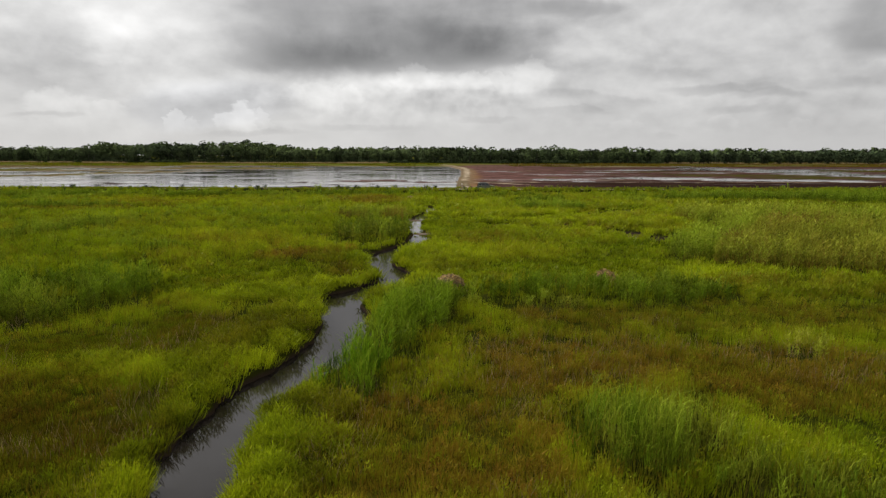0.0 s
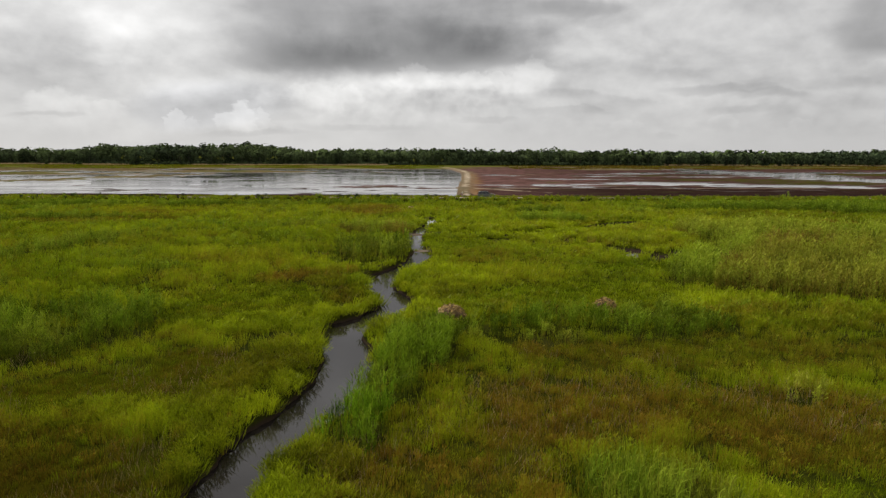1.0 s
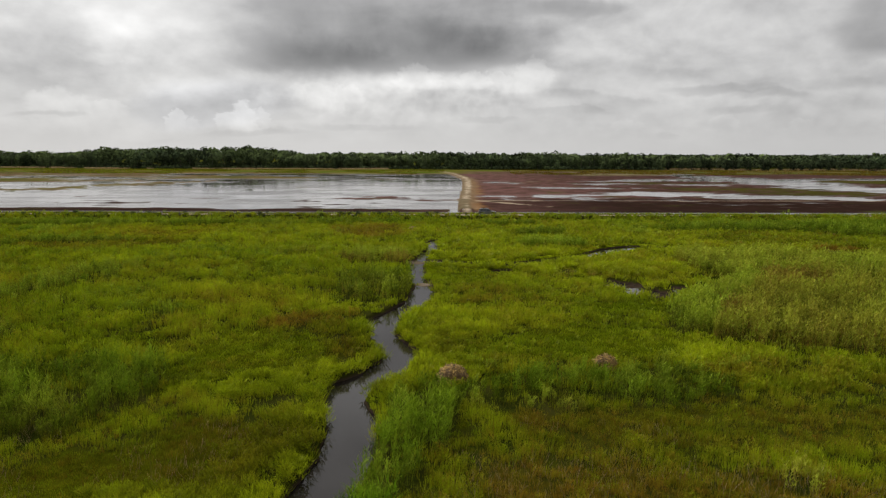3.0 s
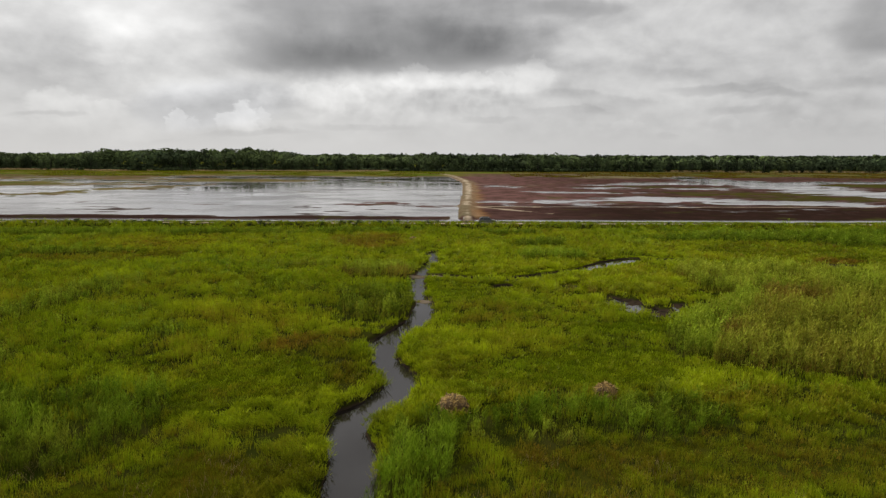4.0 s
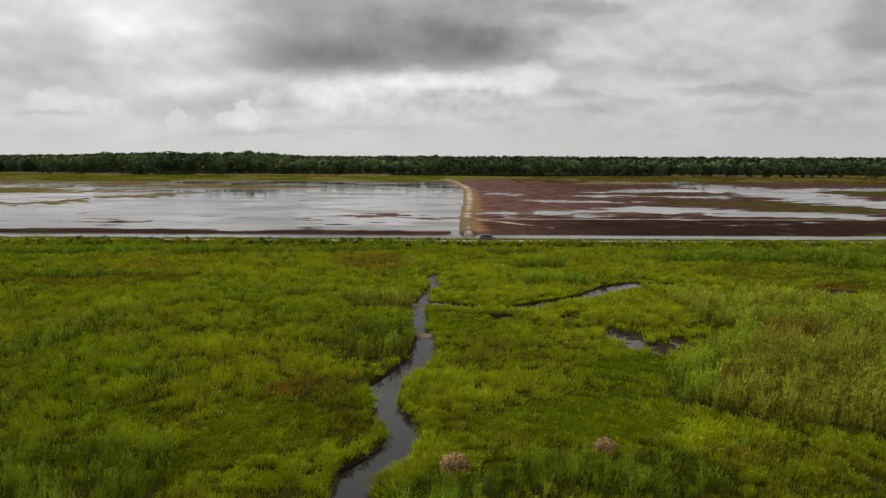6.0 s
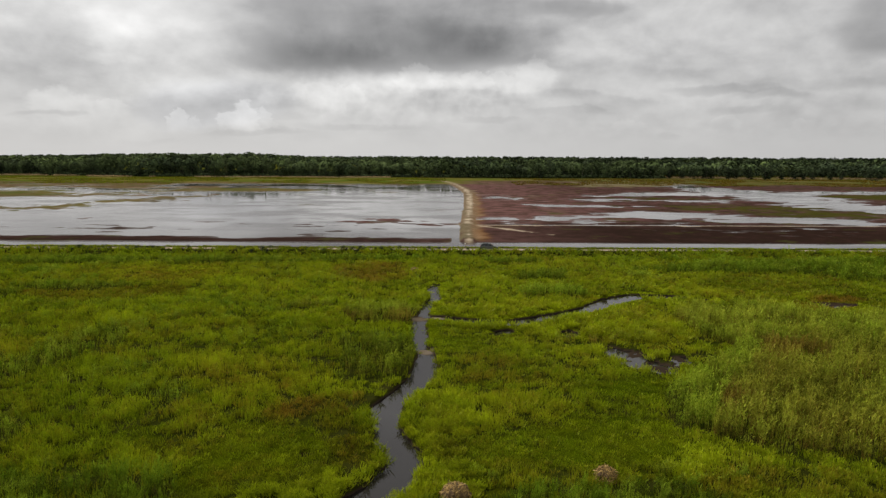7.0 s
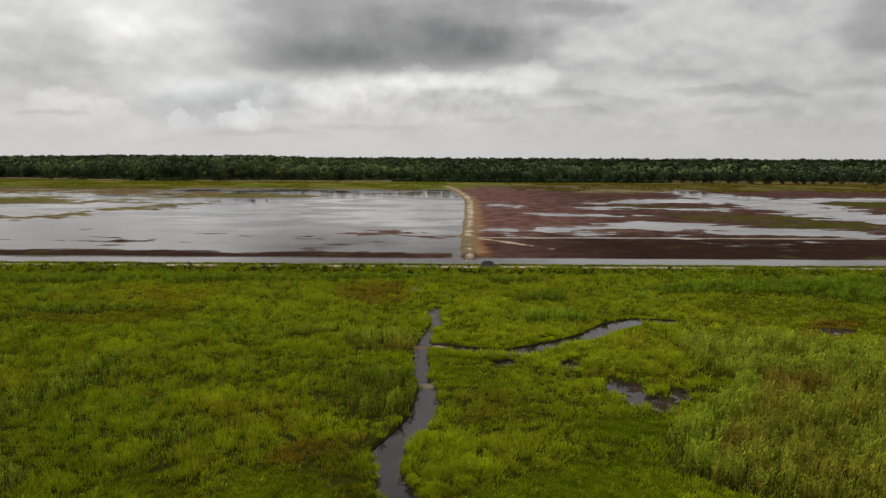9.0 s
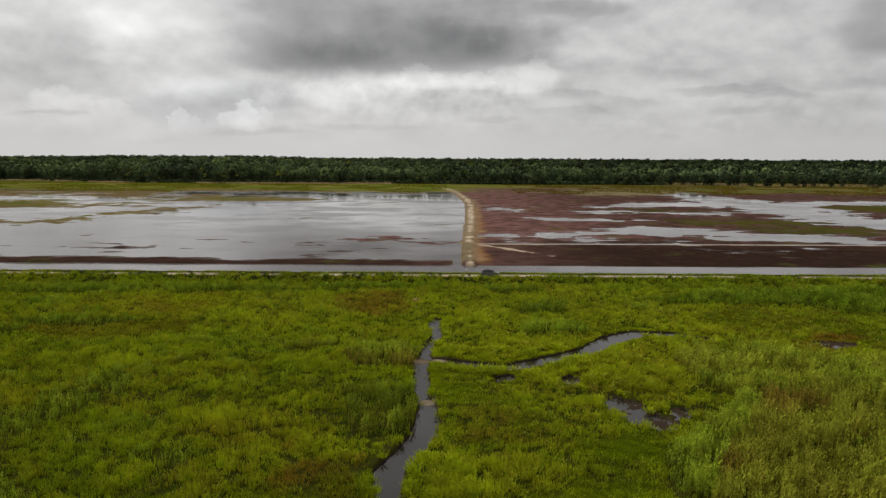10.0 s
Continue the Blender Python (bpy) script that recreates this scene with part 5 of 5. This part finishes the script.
    # leaves near a crown's top brighter: overhead light painted into the wood
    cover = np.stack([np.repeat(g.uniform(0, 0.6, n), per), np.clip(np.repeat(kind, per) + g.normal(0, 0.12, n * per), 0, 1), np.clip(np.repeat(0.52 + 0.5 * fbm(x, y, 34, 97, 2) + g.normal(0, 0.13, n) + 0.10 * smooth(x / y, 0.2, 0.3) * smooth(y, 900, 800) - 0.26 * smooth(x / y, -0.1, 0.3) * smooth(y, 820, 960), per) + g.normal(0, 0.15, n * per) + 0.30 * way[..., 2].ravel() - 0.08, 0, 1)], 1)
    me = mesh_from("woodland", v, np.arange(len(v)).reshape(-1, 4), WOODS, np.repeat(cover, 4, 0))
    tagged(new("woodland", me), "broad dark green wood reaching to the horizon", "forest", kind="stuff")

    # low scrub at the foot of the wood's edge
    n = 1800
    back = np.arange(n) > 900
    x = np.where(back, g.uniform(-640, 640, n), g.uniform(-640, 240, n))
    y = np.interp(x, ex, ey) + np.where(back, g.uniform(9, 34, n) + 75 * smooth(x, 210, 270), g.uniform(-5, 4, n))
    rad = np.where(back, g.uniform(3.0, 5.0, n), g.uniform(1.2, 2.8, n))
    per = 16
    way = g.normal(0, 1, (n, per, 3))
    way[..., 2] = np.abs(way[..., 2])
    way /= np.linalg.norm(way, axis=2)[..., None]
    c = np.stack([x, y, 0.3 + rad * 0.5], 1)[:, None, :] + way * rad[:, None, None]
    a = np.cross(way, g.normal(0, 1, (n, per, 3)))
    a /= np.linalg.norm(a, axis=2)[..., None]
    b = np.cross(way, a)
    sz = (rad[:, None] * g.uniform(0.3, 0.6, (n, per)))[..., None]
    v = np.stack([c - a * sz, c + b * sz * 0.8, c + a * sz, c - b * sz * 0.8], 2).reshape(-1, 3)
    cover = np.stack([g.uniform(0, 0.7, n * per), np.repeat(g.uniform(0, 0.7, n), per), g.uniform(0.2, 0.8, n * per)], 1)
    tagged(new("scrub", mesh_from("scrub", v, np.arange(len(v)).reshape(-1, 4), WOODS, np.repeat(cover, 4, 0))), "low dark scrub under the wood's edge", "scrub", kind="stuff")
    # dead reeds in front of the wood and tufts in the far meadow
    n = 15000
    x = np.where(np.arange(n) < 9000, g.uniform(-640, -60, n), g.uniform(190, 640, n))
    y = np.interp(x, ex, ey) - g.uniform(5, 16, n) + np.where(x > 100, 18 + 45 * g.random(n), 0)
    keep = fbm(x, y, 30, 94, 3) > -0.25
    x, y = x[keep], y[keep]
    n = len(x)
    cover = np.stack([g.uniform(0, 0.4, n) + 0.35 * (x > 100), g.uniform(0, 1, n), g.uniform(0.2, 0.8, n) - 0.2 * (x > 100)], 1)
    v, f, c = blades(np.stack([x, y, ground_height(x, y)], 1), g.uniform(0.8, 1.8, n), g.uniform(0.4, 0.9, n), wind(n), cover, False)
    tagged(new("dead_reeds", mesh_from("dead_reeds", v, f, DEAD, c)), "fringe of pale dead reeds before the wood", "reeds", kind="stuff")
    n = 60000
    y = 545 + 150 * g.random(n)
    x = g.uniform(-0.75, 0.75, n) * y
    patchy = fbm(x, y, 35, 95, 4)
    keep = (ground_height(x, y) > -0.2) & (patchy > -0.1) & ((x < 0) | (x > 60))
    x, y, patchy = x[keep], y[keep], patchy[keep]
    n = len(x)
    cover = np.stack([np.clip(0.45 - 0.6 * patchy + 0.45 * (x > 60) + g.normal(0, 0.2, n), 0, 1), g.uniform(0, 0.5, n), g.uniform(0.0, 0.45, n) - 0.06 * (x > 60)], 1)
    v, f, c = blades(np.stack([x, y, ground_height(x, y)], 1), g.uniform(0.3, 0.9, n), g.uniform(0.5, 1.2, n), wind(n), cover, False)
    tagged(new("meadow_tufts", mesh_from("meadow_tufts", v, f, MEADOW, c)), "rough yellow-green tufts in the far meadow", "grass", kind="stuff")


build_forest()


# ================= three reed-stalk lodges =================
LITTER = leaf_material("reed_litter", (0.34, 0.215, 0.068), (0.52, 0.360, 0.125), (0.10, 0.055, 0.018), 0.05)
MOUND = plain("rotten_reed_litter", (0.085, 0.055, 0.028), 0.95, 0.1, 0.0, 0.45, 6.0)


def lodge(x, y, radius, height, seed):
    r = np.random.default_rng(seed)
    root = new("muskrat_lodge")
    root.location = (x, y, float(ground_height(np.array([x]), np.array([y]))[0]) - 0.05)
    bm = bmesh.new()
    bmesh.ops.create_icosphere(bm, subdivisions=4, radius=1.0)
    for v in list(bm.verts):
        if v.co.z < -0.25:
            v.co.z = -0.25
        n = noise.noise(v.co * 2.3 + Vector((seed, 0, 0))) * 0.16 + noise.noise(v.co * 6.0) * 0.08
        v.co = Vector((v.co.x * radius, v.co.y * radius, max(v.co.z, 0) ** 0.85 * height if v.co.z > 0 else v.co.z * 0.4)) * (1 + n)
    part("mound", bm, MOUND, root, "matted brown litter")
    count = 700
    way = r.normal(0, 1, (count, 3))
    way[:, 2] = np.abs(way[:, 2]) + 0.05
    way /= np.linalg.norm(way, axis=1)[:, None]
    at = way * np.array([radius, radius, height]) * 1.01
    run = np.cross(way, r.normal(0, 1, (count, 3)))
    run /= np.linalg.norm(run, axis=1)[:, None]
    side = np.cross(run, way) * 0.020
    half = run * r.uniform(0.15, 0.45, count)[:, None] + way * r.normal(0.02, 0.07, count)[:, None]
    v = np.stack([at - half - side, at - half + side, at + half + side, at + half - side], 1).reshape(-1, 3)
    cover = np.repeat(np.stack([r.uniform(0, 0.9, count), r.uniform(0, 1, count) ** 0.9, r.uniform(0.15, 0.95, count)], 1), 4, 0)
    stalks = new("thatch", mesh_from("thatch", v, np.arange(4 * count).reshape(-1, 4), LITTER, cover))
    stalks.parent = root
    return tagged(root, "domed muskrat lodge of dead brown reed stalks", "lodge", "lodges in the reeds")


lodge(0.5, 45.7, 1.15, 1.2, 3)
lodge(12.4, 48.9, 0.9, 1.05, 4)
lodge(-7.0, 140.8, 0.95, 0.8, 5)


# ================= the car on the dike =================
PAINT = plain("grey_car_paint", (0.095, 0.098, 0.098), 0.35, 0.4, 0.3, 0.08, 2.0)
GLASS = plain("dark_car_glass", (0.012, 0.014, 0.016), 0.06, 0.5, 0.0, 0.1, 2.0)
RUBBER = plain("tyre_rubber", (0.02, 0.02, 0.02), 0.9, 0.2, 0.0, 0.2, 8.0)
ALLOY = plain("alloy", (0.45, 0.45, 0.46), 0.35, 0.5, 1.0, 0.1, 8.0)
TRIM = plain("black_trim", (0.02, 0.02, 0.022), 0.6, 0.3, 0.0, 0.2, 8.0)
LENS = plain("clear_lamp_lens", (0.65, 0.65, 0.63), 0.15, 0.5, 0.0, 0.05, 8.0)
TAIL = plain("red_lamp_lens", (0.30, 0.015, 0.012), 0.2, 0.5, 0.0, 0.1, 8.0)


def prism(outline, width, bevel=0.0, taper=None):
    """A side outline in x, z carried across y; taper narrows it above a height."""
    bm = bmesh.new()
    rows = [[bm.verts.new((x, s * width / 2, z)) for x, z in outline] for s in (-1, 1)]
    k = len(outline)
    bm.faces.new(rows[0])
    bm.faces.new(rows[1][::-1])
    for i in range(k):
        j = (i + 1) % k
        bm.faces.new((rows[0][j], rows[0][i], rows[1][i], rows[1][j]))
    if taper:
        for v in bm.verts:
            v.co.y *= 1 - taper[1] * max(0, v.co.z - taper[0])
    if bevel:
        bmesh.ops.bevel(bm, geom=bm.edges[:], offset=bevel, segments=2, affect="EDGES", profile=0.6)
    bmesh.ops.recalc_face_normals(bm, faces=bm.faces)
    return bm


def slab(x0, x1, y0, y1, z0, z1, bevel=0.0):
    bm = bmesh.new()
    bmesh.ops.create_cube(bm, size=1.0, matrix=Matrix.Translation(((x0 + x1) / 2, (y0 + y1) / 2, (z0 + z1) / 2)) @ Matrix.Diagonal((x1 - x0, y1 - y0, z1 - z0, 1)))
    if bevel:
        bmesh.ops.bevel(bm, geom=bm.edges[:], offset=bevel, segments=2, affect="EDGES")
    return bm


def wheel_bm(radius, width):
    bm = bmesh.new()
    bmesh.ops.create_cone(bm, segments=28, radius1=radius, radius2=radius, depth=width, cap_ends=True, matrix=Matrix.Rotation(radians(90), 4, "X"))
    bmesh.ops.bevel(bm, geom=[e for e in bm.edges if abs(e.verts[0].co.y - e.verts[1].co.y) < 1e-4], offset=0.03, segments=2, affect="EDGES")
    return bm


def build_car(x, y, z, turn):
    car = new("car")
    car.matrix_basis = pose(x, y, z, 0, 0, turn)
    body = part("body", prism([(-2.25, 0.30), (-2.30, 0.62), (-2.22, 1.02), (-2.05, 1.06), (0.95, 1.04), (1.55, 0.98), (2.15, 0.86), (2.28, 0.66), (2.24, 0.30)], 1.84, 0.05, (0.7, 0.10)), PAINT, car)
    part("cabin", prism([(-2.16, 1.02), (-1.92, 1.60), (-1.60, 1.70), (-0.10, 1.72), (0.32, 1.64), (1.08, 1.02)], 1.64, 0.05, (1.0, 0.22)), PAINT, car)
    for s in (-1, 1):
        for x0, x1, t0, t1 in ((-1.94, -1.18, -1.78, -1.16), (-1.10, -0.22, -1.08, -0.24), (-0.14, 0.84, -0.14, 0.26)):
            bm = prism([(x0, 1.08), (x1, 1.08), (t1, 1.55), (t0, 1.55)], 0.012)
            for v in bm.verts:
                v.co.y = s * (0.815 - 0.17 * (v.co.z - 1.0)) + v.co.y
            part("side_window", bm, GLASS, car, "dark tinted glass")
        for wx in (-1.38, 1.38):
            tyre = part("wheel", wheel_bm(0.36, 0.22), RUBBER, car)
            tyre.location = (wx, s * 0.82, 0.36)
            rim = part("rim", wheel_bm(0.23, 0.23), ALLOY, tyre)
            arch = part("wheel_arch", slab(wx - 0.46, wx + 0.46, s * 0.905 - 0.02, s * 0.905 + 0.02, 0.70, 0.80, 0.015), TRIM, car)
        part("headlight", slab(2.10, 2.25, s * 0.66 - 0.16, s * 0.66 + 0.16, 0.70, 0.84, 0.03), LENS, car)
        part("tail_light", slab(-2.30, -2.18, s * 0.76 - 0.08, s * 0.76 + 0.08, 0.80, 1.10, 0.03), TAIL, car)
        part("mirror", slab(0.62, 0.76, s * 0.98 - 0.09, s * 0.98 + 0.09, 1.08, 1.22, 0.03), PAINT, car)
        part("door_handle", slab(-0.32, -0.12, s * 0.92 - 0.02, s * 0.92 + 0.02, 0.92, 0.95, 0.006), TRIM, car)
        part("roof_rail", slab(-1.6, 0.0, s * 0.62 - 0.02, s * 0.62 + 0.02, 1.74, 1.78, 0.008), TRIM, car)
    part("windscreen", prism([(1.02, 1.10), (1.06, 1.10), (0.38, 1.64), (0.34, 1.64)], 1.34), GLASS, car, "dark windscreen glass")
    part("rear_window", prism([(-2.17, 1.10), (-2.13, 1.10), (-1.93, 1.56), (-1.97, 1.56)], 1.36), GLASS, car, "dark rear glass")
    part("bumper", slab(2.16, 2.34, -0.82, 0.82, 0.32, 0.56, 0.05), TRIM, car)
    part("bumper", slab(-2.36, -2.18, -0.82, 0.82, 0.32, 0.58, 0.05), TRIM, car)
    part("grille", slab(2.22, 2.285, -0.42, 0.42, 0.60, 0.76, 0.02), TRIM, car)
    return tagged(car, "dark grey estate car parked on the sandy dike track", "car")


build_car(11.0, 167.0, 1.0, 0)


# ================= dike scrub and posts =================
def bush(seed, r, h):
    root = new("shrub")
    q = random.Random(seed)
    bm = bmesh.new()
    for k in range(6):
        a = q.uniform(0, 6.28)
        d = Vector((math.cos(a) * r * 0.5, math.sin(a) * r * 0.5, h * 0.7))
        bmesh.ops.create_cone(bm, segments=5, radius1=0.025, radius2=0.01, depth=d.length, matrix=Matrix.Translation(d / 2) @ d.to_track_quat("Z", "Y").to_matrix().to_4x4())
    part("stems", bm, BARK, root)
    lobes = [(q.uniform(-0.5, 0.5) * r, q.uniform(-0.5, 0.5) * r, h * q.uniform(0.4, 0.8), r * q.uniform(0.4, 0.6)) for k in range(6)]
    v, f, c = crown_cloud(170, lobes, 0.10, seed)
    leaves = new("foliage", mesh_from("foliage", v, f, CROWN, c))
    leaves.parent = root
    return root


def build_dike_scrub():
    kinds = [bush(300 + k, 0.7 + 0.12 * k, 1.0 + 0.15 * k) for k in range(5)]
    r = random.Random(12)
    spots = [(r.uniform(-96, -66), r.uniform(162.5, 165.5)) for k in range(16)] + [(r.uniform(-54, -42), r.uniform(162.5, 165.5)) for k in range(8)]
    spots += [(r.uniform(-27, -14), r.uniform(163, 165.5)) for k in range(10)] + [(r.uniform(-115, 115), r.uniform(163, 165.5)) for k in range(12)]
    spots += [(5.6, 165.5), (8.6, 165.6), (-7.0, 158.5), (-2.0, 164.5), (-12, 165), (34, 164.8), (61, 164.5)]
    for x, y in spots:
        z = float(ground_height(np.array([x]), np.array([y]))[0]) - 0.05
        t = copy_thing(r.choice(kinds), pose(x, y, z, 0, 0, r.uniform(0, 360)) @ Matrix.Scale(r.uniform(0.5, 0.9), 4))
        t.matrix_basis = pose(x, y, z, 0, 0, r.uniform(0, 360)) @ Matrix.Scale(r.uniform(0.5, 0.9), 4)
        tagged(t, "small dark green shrub on the dike's edge", "shrub", "shrubs along the dike")
    for src in kinds:
        for o in (*src.children_recursive, src):
            bpy.data.objects.remove(o)


build_dike_scrub()
WOOD = plain("weathered_post", (0.26, 0.20, 0.15), 0.85, 0.2, 0.0, 0.3, 6.0)
PALE = plain("faded_white_paint", (0.62, 0.60, 0.56), 0.7, 0.3, 0.0, 0.15, 6.0)
for px, py in ((4.9, 168.6),):
    post = new("marker_post")
    post.location = (px, py, float(ground_height(np.array([px]), np.array([py]))[0]) - 0.2)
    part("post", slab(-0.09, 0.09, -0.09, 0.09, 0, 1.25, 0.01), WOOD, post)
    part("cap", slab(-0.13, 0.13, -0.13, 0.13, 1.25, 1.55, 0.02), PALE, post, "faded white top")
    tagged(post, "short weathered wooden post with a pale top", "post")
